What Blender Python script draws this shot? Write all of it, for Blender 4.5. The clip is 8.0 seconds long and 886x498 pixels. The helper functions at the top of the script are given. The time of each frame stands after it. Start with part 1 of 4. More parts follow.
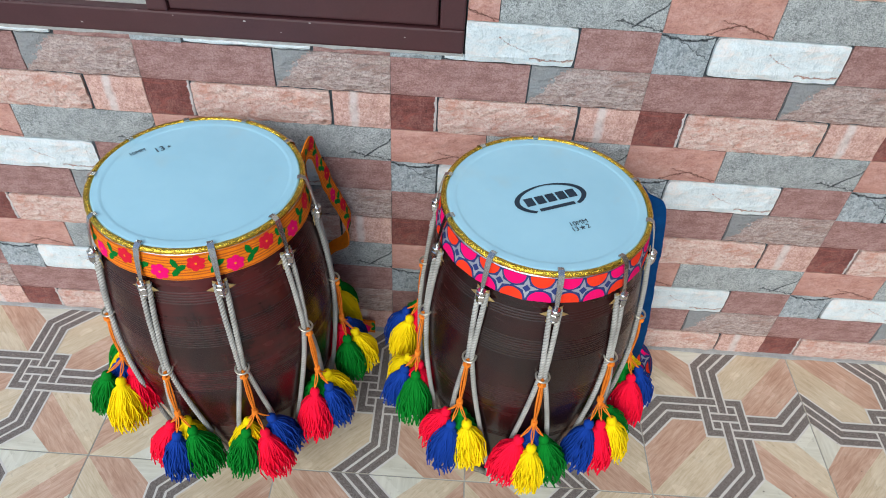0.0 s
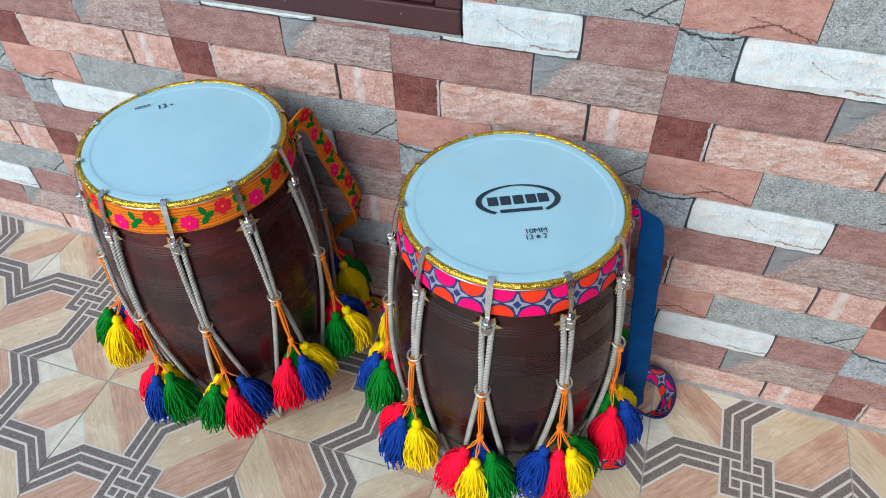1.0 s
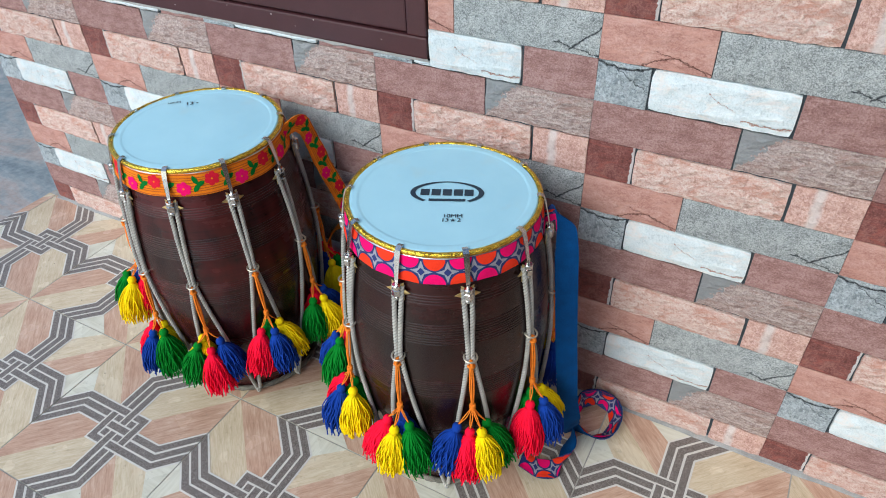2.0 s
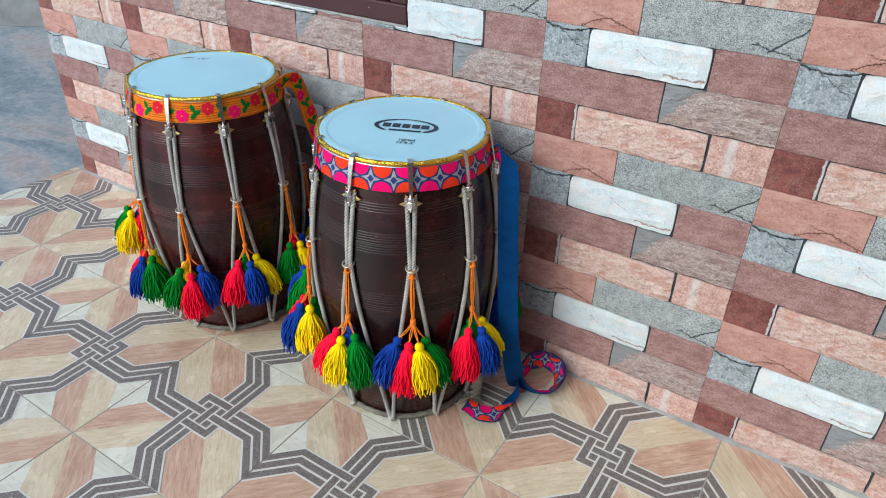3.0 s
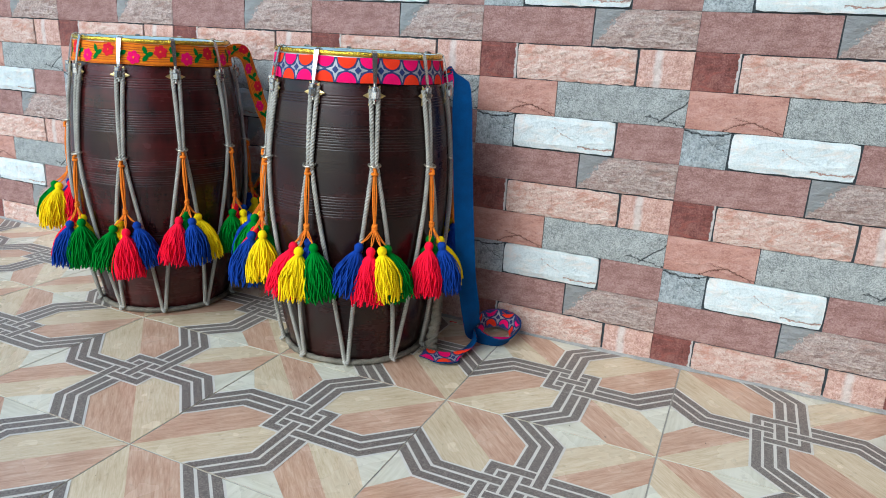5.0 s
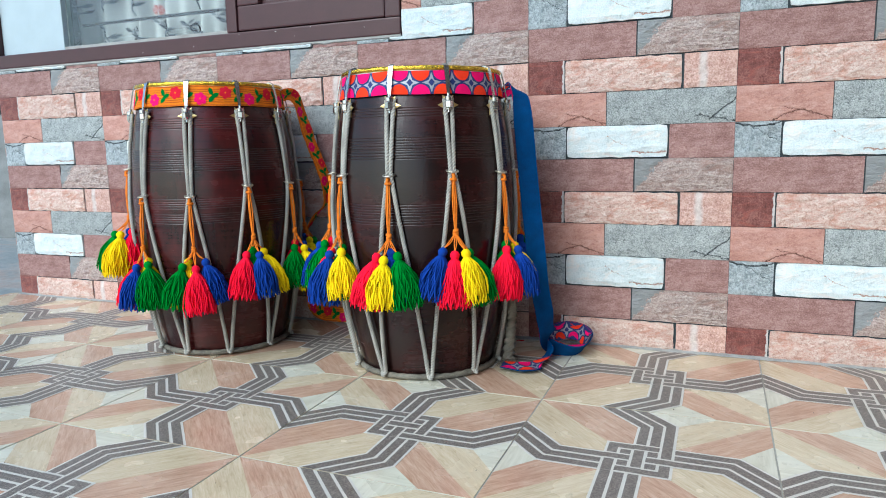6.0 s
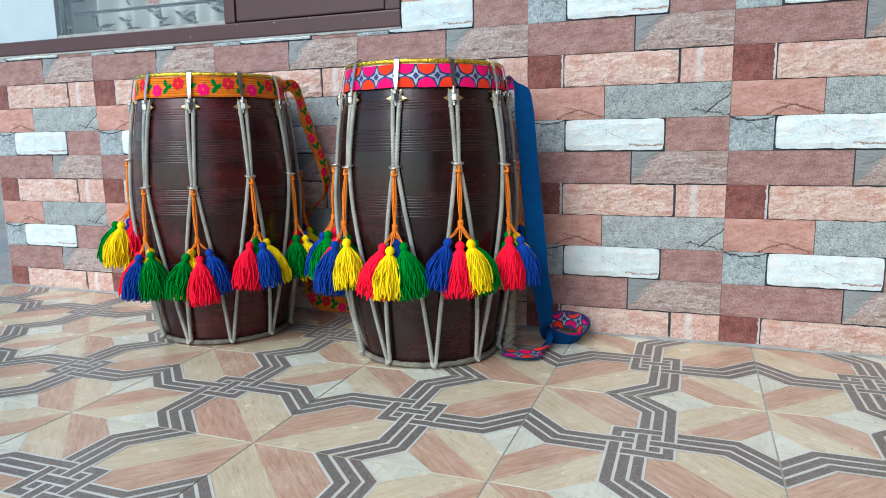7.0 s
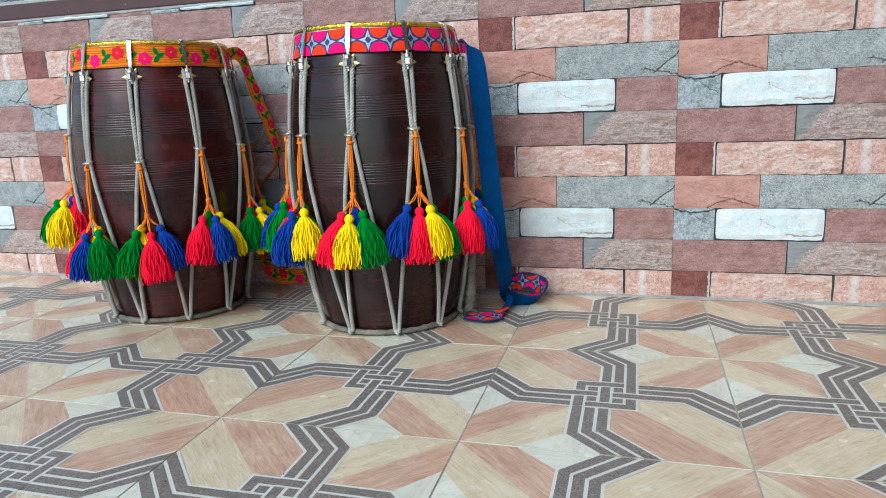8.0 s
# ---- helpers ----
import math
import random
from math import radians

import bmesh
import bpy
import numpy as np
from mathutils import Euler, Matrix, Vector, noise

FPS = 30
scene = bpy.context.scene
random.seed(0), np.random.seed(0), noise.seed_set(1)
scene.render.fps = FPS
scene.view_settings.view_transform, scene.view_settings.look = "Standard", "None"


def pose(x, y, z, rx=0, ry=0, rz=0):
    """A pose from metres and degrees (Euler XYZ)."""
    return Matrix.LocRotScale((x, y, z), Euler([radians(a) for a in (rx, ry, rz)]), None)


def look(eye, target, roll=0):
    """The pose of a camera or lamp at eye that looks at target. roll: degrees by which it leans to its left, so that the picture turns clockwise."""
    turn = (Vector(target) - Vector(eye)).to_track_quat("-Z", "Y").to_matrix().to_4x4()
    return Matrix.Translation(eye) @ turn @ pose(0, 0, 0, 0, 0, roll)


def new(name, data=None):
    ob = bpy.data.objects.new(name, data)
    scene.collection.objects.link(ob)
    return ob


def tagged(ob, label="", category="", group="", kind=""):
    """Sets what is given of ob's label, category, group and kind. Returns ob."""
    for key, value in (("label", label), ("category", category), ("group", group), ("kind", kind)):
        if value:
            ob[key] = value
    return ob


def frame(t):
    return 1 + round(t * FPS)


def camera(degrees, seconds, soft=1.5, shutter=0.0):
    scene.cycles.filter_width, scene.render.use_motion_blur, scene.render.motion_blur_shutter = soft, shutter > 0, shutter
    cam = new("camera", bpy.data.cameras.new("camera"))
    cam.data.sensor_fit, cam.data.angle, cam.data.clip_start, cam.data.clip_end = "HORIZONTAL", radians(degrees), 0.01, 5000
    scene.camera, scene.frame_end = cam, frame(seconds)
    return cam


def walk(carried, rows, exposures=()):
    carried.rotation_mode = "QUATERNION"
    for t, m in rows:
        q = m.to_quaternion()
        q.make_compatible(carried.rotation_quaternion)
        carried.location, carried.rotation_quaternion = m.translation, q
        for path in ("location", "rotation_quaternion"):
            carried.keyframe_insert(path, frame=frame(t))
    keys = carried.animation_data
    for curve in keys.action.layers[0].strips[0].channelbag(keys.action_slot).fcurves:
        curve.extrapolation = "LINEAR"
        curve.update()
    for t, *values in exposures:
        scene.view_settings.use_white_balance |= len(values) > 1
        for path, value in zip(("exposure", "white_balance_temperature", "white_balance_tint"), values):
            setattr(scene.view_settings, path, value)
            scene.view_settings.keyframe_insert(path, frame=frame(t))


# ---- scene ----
cam = camera(66.1, 8.0, soft=1.0)
PATH = [
    (0, (0.034, -0.077, 1.327), (0.024, 1.36, -0.064), 3.6),
    (0.5, (0.128, -0.014, 1.312), (-0.059, 1.376, -0.114), -0.4),
    (1, (0.34, 0.033, 1.3), (-0.128, 1.349, -0.131), -1.8),
    (1.5, (0.479, -0.025, 1.307), (-0.143, 1.306, -0.051), -3.2),
    (2, (0.663, -0.072, 1.28), (-0.108, 1.29, 0.035), -1.9),
    (2.2, (0.749, -0.09, 1.255), (-0.112, 1.215, 0.008), -0.7),
    (3.3, (0.961, -0.276, 1.1), (0.054, 1.196, 0.095), 2.1),
    (3.5, (0.993, -0.285, 1.094), (0.124, 1.207, 0.085), 3.6),
    (4, (1.031, -0.312, 1.051), (0.116, 1.234, 0.171), 1.7),
    (4.5, (0.962, -0.406, 0.857), (0.14, 1.273, 0.147), 2.1),
    (4.7, (0.961, -0.441, 0.765), (0.177, 1.271, 0.09), 3.7),
    (5.8, (0.821, -0.566, 0.487), (0.125, 1.287, 0.197), -1.6),
    (6, (0.791, -0.604, 0.48), (0.047, 1.228, 0.179), -1.2),
    (6.5, (0.765, -0.64, 0.48), (0.089, 1.218, 0.18), -1.0),
    (7, (0.754, -0.645, 0.483), (0.066, 1.205, 0.156), -0.9),
    (7.5, (0.765, -0.647, 0.482), (0.038, 1.173, 0.081), -1.5),
    (8, (0.734, -0.654, 0.477), (0.191, 1.225, 0.057), -2.3),
]
EXPOSURES = [(0.0, 0.10, 6450, 8), (2.0, 0.2, 6400, 7), (4.5, 0.2, 6250, 5), (6.0, 0.37, 6050, 2), (7.0, 0.30, 6100, 2), (8.0, 0.26, 6050, 2)]
walk(cam, [(t, look(eye, target, roll)) for t, eye, target, roll in PATH], EXPOSURES)

# ---- light ----
world = bpy.data.worlds.new("sky")
scene.world = world
world.use_nodes = True
SUN_UP, SUN_TURN = 38.0, 197.0
wn = world.node_tree.nodes
sky = wn.new("ShaderNodeTexSky")
sky.sky_type, sky.sun_disc = "NISHITA", False
sky.sun_elevation, sky.sun_rotation = radians(SUN_UP), radians(SUN_TURN)
sky.air_density, sky.dust_density, sky.ozone_density = 1.0, 1.0, 1.5
wn["Background"].inputs["Strength"].default_value = 0.185
world.node_tree.links.new(sky.outputs[0], wn["Background"].inputs["Color"])
sun = new("sun", bpy.data.lights.new("sun", "SUN"))
sun.data.energy, sun.data.angle, sun.data.color = 2.0, radians(40), (0.92, 0.985, 1.0)
sun_dir = Vector((math.sin(radians(SUN_TURN)) * math.cos(radians(SUN_UP)),
                  math.cos(radians(SUN_TURN)) * math.cos(radians(SUN_UP)), math.sin(radians(SUN_UP))))
sun.matrix_world = look(sun_dir * 10, (0, 0, 0))


# ---- materials ----
class Mat:
    """A small builder of node materials."""

    def __init__(self, name, rough=0.6, metal=0.0, spec=0.5):
        self.m = bpy.data.materials.new(name)
        self.m.use_nodes = True
        self.t = self.m.node_tree
        self.b = self.t.nodes["Principled BSDF"]
        self.b.inputs["Roughness"].default_value = rough
        self.b.inputs["Metallic"].default_value = metal
        self.b.inputs["Specular IOR Level"].default_value = spec
        self.co = self.t.nodes.new("ShaderNodeTexCoord")

    def node(self, kind, **inputs):
        n = self.t.nodes.new(kind)
        for k, v in inputs.items():
            n.inputs[k].default_value = v
        return n

    def link(self, a, b):
        self.t.links.new(a, b)

    def coords(self, scale=(1, 1, 1), source="Object", turn=(0, 0, 0), move=(0, 0, 0)):
        n = self.t.nodes.new("ShaderNodeMapping")
        n.inputs["Scale"].default_value, n.inputs["Rotation"].default_value = scale, turn
        n.inputs["Location"].default_value = move
        self.link(self.co.outputs[source], n.inputs[0])
        return n.outputs[0]

    def noise(self, scale, detail=4.0, rough=0.6, vec=None, warp=0.0):
        n = self.node("ShaderNodeTexNoise", Scale=scale, Detail=detail, Roughness=rough, Distortion=warp)
        self.link(vec or self.co.outputs["Object"], n.inputs["Vector"])
        return n.outputs["Fac"]

    def voronoi(self, scale, vec=None, feature="F1"):
        n = self.node("ShaderNodeTexVoronoi", Scale=scale)
        n.feature = feature
        self.link(vec or self.co.outputs["Object"], n.inputs["Vector"])
        return n.outputs["Distance"]

    def ramp(self, fac, stops, smooth=False):
        n = self.t.nodes.new("ShaderNodeValToRGB")
        n.color_ramp.interpolation = "EASE" if smooth else "LINEAR"
        e = n.color_ramp.elements
        e[0].position, e[0].color = stops[0][0], (*stops[0][1], 1)
        e[1].position, e[1].color = stops[-1][0], (*stops[-1][1], 1)
        for p, c in stops[1:-1]:
            x = e.new(p)
            x.color = (*c, 1)
        self.link(fac, n.inputs[0])
        return n.outputs[0]

    def mix(self, fac, a, b, blend="MIX"):
        n = self.t.nodes.new("ShaderNodeMix")
        n.data_type, n.blend_type = "RGBA", blend
        for v, i in ((fac, 0), (a, 6), (b, 7)):
            if isinstance(v, (int, float)):
                n.inputs[i].default_value = v
            elif isinstance(v, tuple):
                n.inputs[i].default_value = (*v, 1)
            else:
                self.link(v, n.inputs[i])
        return n.outputs[2]

    def math(self, op, a, b=0.0, c=0.0, clamp=False):
        n = self.t.nodes.new("ShaderNodeMath")
        n.operation, n.use_clamp = op, clamp
        for v, i in ((a, 0), (b, 1), (c, 2)):
            if isinstance(v, (int, float)):
                n.inputs[i].default_value = v
            else:
                self.link(v, n.inputs[i])
        return n.outputs[0]

    def axes(self, source="Object"):
        n = self.t.nodes.new("ShaderNodeSeparateXYZ")
        self.link(self.co.outputs[source], n.inputs[0])
        return n.outputs

    def vary(self, colour, amount):
        """Each piece a little lighter or darker than the next."""
        n = self.t.nodes.new("ShaderNodeObjectInfo")
        h = self.t.nodes.new("ShaderNodeHueSaturation")
        self.link(self.math("MULTIPLY_ADD", n.outputs["Random"], 2 * amount, 1 - amount), h.inputs["Value"])
        self.link(colour, h.inputs["Color"])
        return h.outputs[0]

    def colour(self, c):
        if isinstance(c, tuple):
            self.b.inputs["Base Color"].default_value = (*c, 1)
        else:
            self.link(c, self.b.inputs["Base Color"])
        return self

    def bump(self, height, strength=0.4, distance=0.003):
        n = self.node("ShaderNodeBump", Strength=strength, Distance=distance)
        self.link(height, n.inputs["Height"])
        self.link(n.outputs[0], self.b.inputs["Normal"])
        return self

    def roughness(self, fac, low, high):
        self.link(self.math("MULTIPLY_ADD", fac, high - low, low), self.b.inputs["Roughness"])
        return self


def plain(name, c, rough=0.6, metal=0.0, var=0.15, scale=30.0, bump=0.15, dist=0.001, fine=250.0, spec=0.4):
    """A surface of one colour with blotches and grain."""
    m = Mat(name, rough, metal, spec if rough < 0.65 or metal else 0.1)
    big, small = m.noise(scale, 4), m.noise(fine, 3)
    f = m.math("MULTIPLY_ADD", small, 0.4, m.math("MULTIPLY", big, 0.6))
    m.colour(m.ramp(f, [(0.3, tuple(v * (1 - var) for v in c)), (0.7, tuple(min(1, v * (1 + var)) for v in c))]))
    m.roughness(big, max(0.02, rough - 0.08), min(1, rough + 0.08))
    m.bump(f, bump, dist)
    return m.m


def stone(name, dark, mid, light, scale=30.0, grit=420.0, bump=0.9, dist=0.012, rough=0.75, stretch=(1, 1, 1), streak=None, crack=None, speck=0.0, edge=None, chisel=0.35, tight=0.075, seam=(0.022, 0.026, 0.03), vein=None):
    """Printed and moulded stone: blotches, chiselled relief, fine grit, streaks and dark cracks with a shape of their own."""
    m = Mat(name, rough, spec=0.25)
    dark, mid, light = [tuple(0.885 * v + 0.10 * sum(c) / 3 for v in c) for c in (dark, mid, light)]
    v = m.coords(stretch)
    big, cut, small = m.noise(scale, 6, 0.65, v, 0.5), m.noise(scale * 6.5, 5, 0.75, v, 0.6), m.noise(grit * 0.75, 4, 0.85)
    f = m.math("ADD", m.math("MULTIPLY", small, 0.42), m.math("MULTIPLY_ADD", cut, chisel, m.math("MULTIPLY", big, 0.58 - chisel)))
    c = m.ramp(f, [(0.485 - tight, dark), (0.485, mid), (0.485 + tight, light)])
    if streak:
        st = m.noise(15, 6, 0.75, m.coords((1, 1, 3.0), turn=(0, 0.2, 0), move=(3, 1, 2)), 1.2)
        c = m.mix(m.ramp(st, [(0.5, (0, 0, 0)), (0.68, (0.8, 0.8, 0.8))]), c, streak)
    if speck:
        for at, cut_off, tone in (((0, 0, 0), 0.55, (0.62, 0.64, 0.63)), ((4, 2, 1), 0.57, (0.06, 0.065, 0.07))):
            p = m.noise(560, 2, 0.6, m.coords(move=at))
            c = m.mix(m.math("MULTIPLY", m.math("GREATER_THAN", p, cut_off), speck), c, tone)
    height = m.math("ADD", m.math("MULTIPLY", big, 0.8), m.math("MULTIPLY_ADD", cut, 0.7, m.math("MULTIPLY", small, 0.25)))
    x, y, z = m.axes()
    if edge:
        where, tone, play, slant, side = edge
        wob = m.math("ADD", m.math("MULTIPLY_ADD", m.noise(60, 5, 0.7), play, where - play / 2), m.math("MULTIPLY", z, slant))
        c = m.mix(m.math("MULTIPLY", m.math(side, x, wob), 0.85), c, m.mix(f, tone, tuple(v * 0.6 for v in tone)))
    if vein:
        at_x, wide, tone = vein
        run = m.math("SUBTRACT", x, m.math("MULTIPLY_ADD", m.noise(34, 5, 0.75), 0.02, at_x - 0.010))
        line = m.math("SUBTRACT", 1.0, m.math("DIVIDE", m.math("ABSOLUTE", run), wide), clamp=True)
        c = m.mix(m.math("MULTIPLY", m.math("MULTIPLY", line, 1.5, clamp=True), 0.6), c, tone)
    if crack:
        wob = m.math("MULTIPLY_ADD", m.noise(70, 5, 0.7), 0.02, -0.010)
        for x0, z0, slope, bend, x1, x2, wide in crack:
            dx = m.math("SUBTRACT", x, x0)
            curve = m.math("ADD", m.math("MULTIPLY_ADD", dx, slope, z0), m.math("MULTIPLY", m.math("MULTIPLY", dx, dx), bend))
            off = m.math("ABSOLUTE", m.math("SUBTRACT", m.math("ADD", z, wob), curve))
            line = m.math("SUBTRACT", 1.0, m.math("DIVIDE", off, wide), clamp=True)
            line = m.math("MULTIPLY", line, m.math("MULTIPLY", m.math("GREATER_THAN", x, x1), m.math("LESS_THAN", x, x2)))
            c = m.mix(m.math("MULTIPLY", line, 1.1, clamp=True), c, seam)
            height = m.math("SUBTRACT", height, m.math("MULTIPLY", line, 0.5))
    m.colour(m.vary(c, 0.05))
    m.bump(height, bump, dist)
    return m.m


M = {
    "dark": stone("dark_red_stone", (0.10, 0.030, 0.026), (0.22, 0.066, 0.056), (0.37, 0.15, 0.12), 16, streak=(0.36, 0.10, 0.075), rough=0.5, edge=(0.0385, (0.84, 0.80, 0.77), 0.014, 0.0, "GREATER_THAN"), dist=0.007, tight=0.085, chisel=0.2),
    "peach": stone("split_sandstone", (0.58, 0.30, 0.225), (0.80, 0.52, 0.425), (0.91, 0.73, 0.645), 13, 460, stretch=(0.75, 1, 1.3), bump=0.85, dist=0.014, streak=(0.66, 0.285, 0.20), chisel=0.42, tight=0.075),
    "pink": stone("pink_stone", (0.42, 0.20, 0.155), (0.62, 0.345, 0.275), (0.79, 0.54, 0.46), 20, streak=(0.70, 0.44, 0.36), bump=0.65, dist=0.009, chisel=0.4, vein=(-0.014, 0.011, (0.72, 0.69, 0.66))),
    "salmon": stone("salmon_stone", (0.38, 0.155, 0.115), (0.535, 0.255, 0.20), (0.65, 0.375, 0.305), 17, stretch=(1, 1, 2.5), bump=0.6, dist=0.007, chisel=0.22, tight=0.09,
                    crack=[(0.035, -0.018, 0.0, -7.0, -0.02, 0.085, 0.0017), (0.05, -0.022, -0.25, 0.0, 0.0, 0.09, 0.0009)], streak=(0.60, 0.32, 0.25), seam=(0.13, 0.05, 0.035)),
    "grey": stone("grey_granite", (0.15, 0.165, 0.16), (0.29, 0.31, 0.30), (0.50, 0.52, 0.505), 44, 480, speck=0.5, bump=0.5, dist=0.008,
                  crack=[(0.115, -0.004, 0.8, 0.0, 0.082, 0.14, 0.0030), (0.115, -0.030, -0.2, 0.0, 0.055, 0.14, 0.0015)]),
    "blue": stone("blue_grey_slate", (0.20, 0.235, 0.25), (0.385, 0.43, 0.445), (0.60, 0.65, 0.67), 17, bump=0.8, dist=0.014, chisel=0.4,
                  crack=[(0.0, 0.028, 0.0, 4.0, -0.05, 0.05, 0.0028), (0.02, 0.008, -0.6, 0.0, -0.01, 0.05, 0.0010)]),
    "white": stone("white_split_stone", (0.50, 0.565, 0.575), (0.67, 0.745, 0.75), (0.77, 0.825, 0.825), 11, bump=0.6, dist=0.012, rough=0.6, chisel=0.2,
                   crack=[(0.06, -0.025, 0.0, 0.5, 0.035, 0.11, 0.0020), (0.0, 0.0, -0.5, 6.0, -0.02, 0.02, 0.0008)], streak=(0.80, 0.72, 0.66), seam=(0.42, 0.20, 0.14)),
    "maroon": stone("maroon_sandstone", (0.185, 0.083, 0.072), (0.315, 0.158, 0.138), (0.46, 0.275, 0.245), 20, 420, stretch=(0.6, 1, 1.4), bump=0.5, dist=0.007, chisel=0.25, tight=0.085),
    "brown": stone("grey_brown_split_stone", (0.33, 0.215, 0.185), (0.56, 0.405, 0.355), (0.80, 0.66, 0.60), 14, 460, stretch=(0.55, 1, 1.6), bump=0.9, dist=0.016, chisel=0.48, tight=0.072, streak=(0.50, 0.30, 0.25), edge=(-0.072, (0.44, 0.475, 0.48), 0.07, 0.9, "LESS_THAN")),
}
JOINT = plain("dark_joint", (0.055, 0.066, 0.074), 0.9)
CEMENT = plain("grey_cement", (0.36, 0.35, 0.33), 0.9, var=0.3, bump=0.6, dist=0.004)
# Dark tone for the added side blocker, so it bounces little light.
SIDE_BLOCK = plain("light_block_brown", (0.13, 0.10, 0.085), 0.85, var=0.1, scale=4)
PLASTER = plain("painted_plaster", (0.62, 0.58, 0.52), 0.85, var=0.08, scale=4)


def printed_wood(name, low, mid, high, gloss=0.22):
    m = Mat(name, gloss, spec=0.55)
    n = m.t.nodes.new("ShaderNodeObjectInfo")
    v = m.coords((1.0, 7, 1), "UV")
    grain = m.noise(6.0, 7, 0.68, v, 0.8)
    line = m.noise(26.0, 3, 0.6, m.coords((0.5, 6, 1), "UV", move=(3, 5, 0)))
    cloud = m.noise(9.0, 3, 0.5)
    f = m.math("ADD", m.math("MULTIPLY_ADD", grain, 0.5, m.math("MULTIPLY", line, 0.25)), m.math("MULTIPLY", cloud, 0.25))
    c = m.ramp(f, [(0.38, low), (0.5, mid), (0.61, high)])
    dirt = m.noise(60, 6, 0.7)
    c = m.mix(m.ramp(dirt, [(0.60, (0, 0, 0)), (0.72, (0.4, 0.4, 0.4))]), c, (0.24, 0.18, 0.13))
    m.colour(m.vary(c, 0.04))
    m.roughness(cloud, gloss - 0.06, gloss + 0.14)
    m.bump(f, 0.06, 0.001)
    return m.m


T_PINK = printed_wood("pink_wood_print", (0.44, 0.245, 0.16), (0.585, 0.37, 0.258), (0.68, 0.475, 0.35))
T_CREAM = printed_wood("cream_wood_print", (0.53, 0.40, 0.25), (0.66, 0.53, 0.36), (0.74, 0.625, 0.455))
T_WHITE = printed_wood("ivory_print", (0.60, 0.56, 0.435), (0.70, 0.665, 0.54), (0.76, 0.73, 0.61))
T_LINE = plain("ivory_line_print", (0.68, 0.64, 0.57), 0.3, var=0.06, bump=0.03)
tb = Mat("grey_granite_print", 0.35, spec=0.45)
tg = tb.noise(330, 4, 0.8)
tb.colour(tb.ramp(tg, [(0.38, (0.115, 0.095, 0.083)), (0.52, (0.205, 0.172, 0.150)), (0.66, (0.33, 0.285, 0.25))])).bump(tg, 0.1, 0.001)
T_DARK = tb.m
GROUT = plain("grey_grout", (0.38, 0.36, 0.32), 0.9, var=0.25)

FRAME = plain("maroon_frame_paint", (0.060, 0.020, 0.022), 0.36, var=0.18, scale=14, bump=0.12)
CHIP = plain("bare_filler", (0.45, 0.42, 0.40), 0.9)
STEEL = plain("nickel_steel", (0.52, 0.52, 0.51), 0.25, 1.0, var=0.1, bump=0.05)
HOOP = plain("galvanised_hoop", (0.66, 0.67, 0.66), 0.35, 0.9, var=0.1, bump=0.05)
BRASS = plain("brass_star", (0.66, 0.50, 0.22), 0.35, 0.9, var=0.15)
RING = plain("dull_nickel_ring", (0.62, 0.56, 0.45), 0.35, 0.9, var=0.15)
rp = Mat("grey_cotton_rope", 0.9, spec=0.1)
lay_u = rp.t.nodes.new("ShaderNodeSeparateXYZ")
rp.link(rp.co.outputs["UV"], lay_u.inputs[0])
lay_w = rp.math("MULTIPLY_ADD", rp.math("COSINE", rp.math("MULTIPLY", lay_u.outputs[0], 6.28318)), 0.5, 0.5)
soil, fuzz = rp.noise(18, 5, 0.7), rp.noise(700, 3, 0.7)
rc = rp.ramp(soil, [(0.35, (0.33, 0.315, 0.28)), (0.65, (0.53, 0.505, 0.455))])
# Shade in the grooves between the strands is put into the colour.
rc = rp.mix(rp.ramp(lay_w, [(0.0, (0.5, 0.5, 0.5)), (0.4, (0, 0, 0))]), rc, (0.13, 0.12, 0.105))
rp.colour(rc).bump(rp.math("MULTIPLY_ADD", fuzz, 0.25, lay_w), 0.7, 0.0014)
ROPE = rp.m
BASE_ROPE = plain("grimy_base_rope", (0.20, 0.18, 0.145), 0.9, var=0.85, scale=26, bump=0.8, dist=0.003, fine=500)
CORD = plain("orange_cord", (0.80, 0.21, 0.022), 0.8, var=0.25, scale=80, bump=0.4, fine=900)
YARN = {
    "red": plain("red_yarn", (0.97, 0.006, 0.040), 0.85, var=0.14, scale=60, fine=800, bump=0.3),
    "yellow": plain("yellow_yarn", (0.95, 0.66, 0.004), 0.85, var=0.11, scale=60, fine=800, bump=0.3),
    "blue": plain("blue_yarn", (0.008, 0.045, 0.28), 0.85, var=0.16, scale=60, fine=800, bump=0.3),
    "green": plain("green_yarn", (0.004, 0.19, 0.018), 0.85, var=0.16, scale=60, fine=800, bump=0.3),
}
hm = Mat("sky_blue_drum_skin", 0.42, spec=0.4)
h1, h2 = hm.noise(7, 4), hm.noise(40, 5, 0.7)
hc = hm.ramp(h1, [(0.3, (0.33, 0.585, 0.69)), (0.7, (0.38, 0.64, 0.735))])
hc = hm.mix(hm.ramp(h2, [(0.62, (0, 0, 0)), (0.8, (0.22, 0.22, 0.22))]), hc, (0.42, 0.52, 0.53))
h3 = hm.noise(9, 5, 0.6, hm.coords(move=(2, 1, 0)))
hc = hm.mix(hm.ramp(h3, [(0.55, (0, 0, 0)), (0.72, (0.35, 0.35, 0.35))]), hc, (0.44, 0.55, 0.54))
hm.colour(hc).bump(h2, 0.05, 0.001)
SKIN = hm.m
INK = plain("navy_ink", (0.012, 0.03, 0.05), 0.5, var=0.2, bump=0.02)
gm = Mat("gold_foil", 0.25, 1.0)
gf = gm.noise(150, 3, 0.6, gm.coords((1, 1, 1)), 1.5)
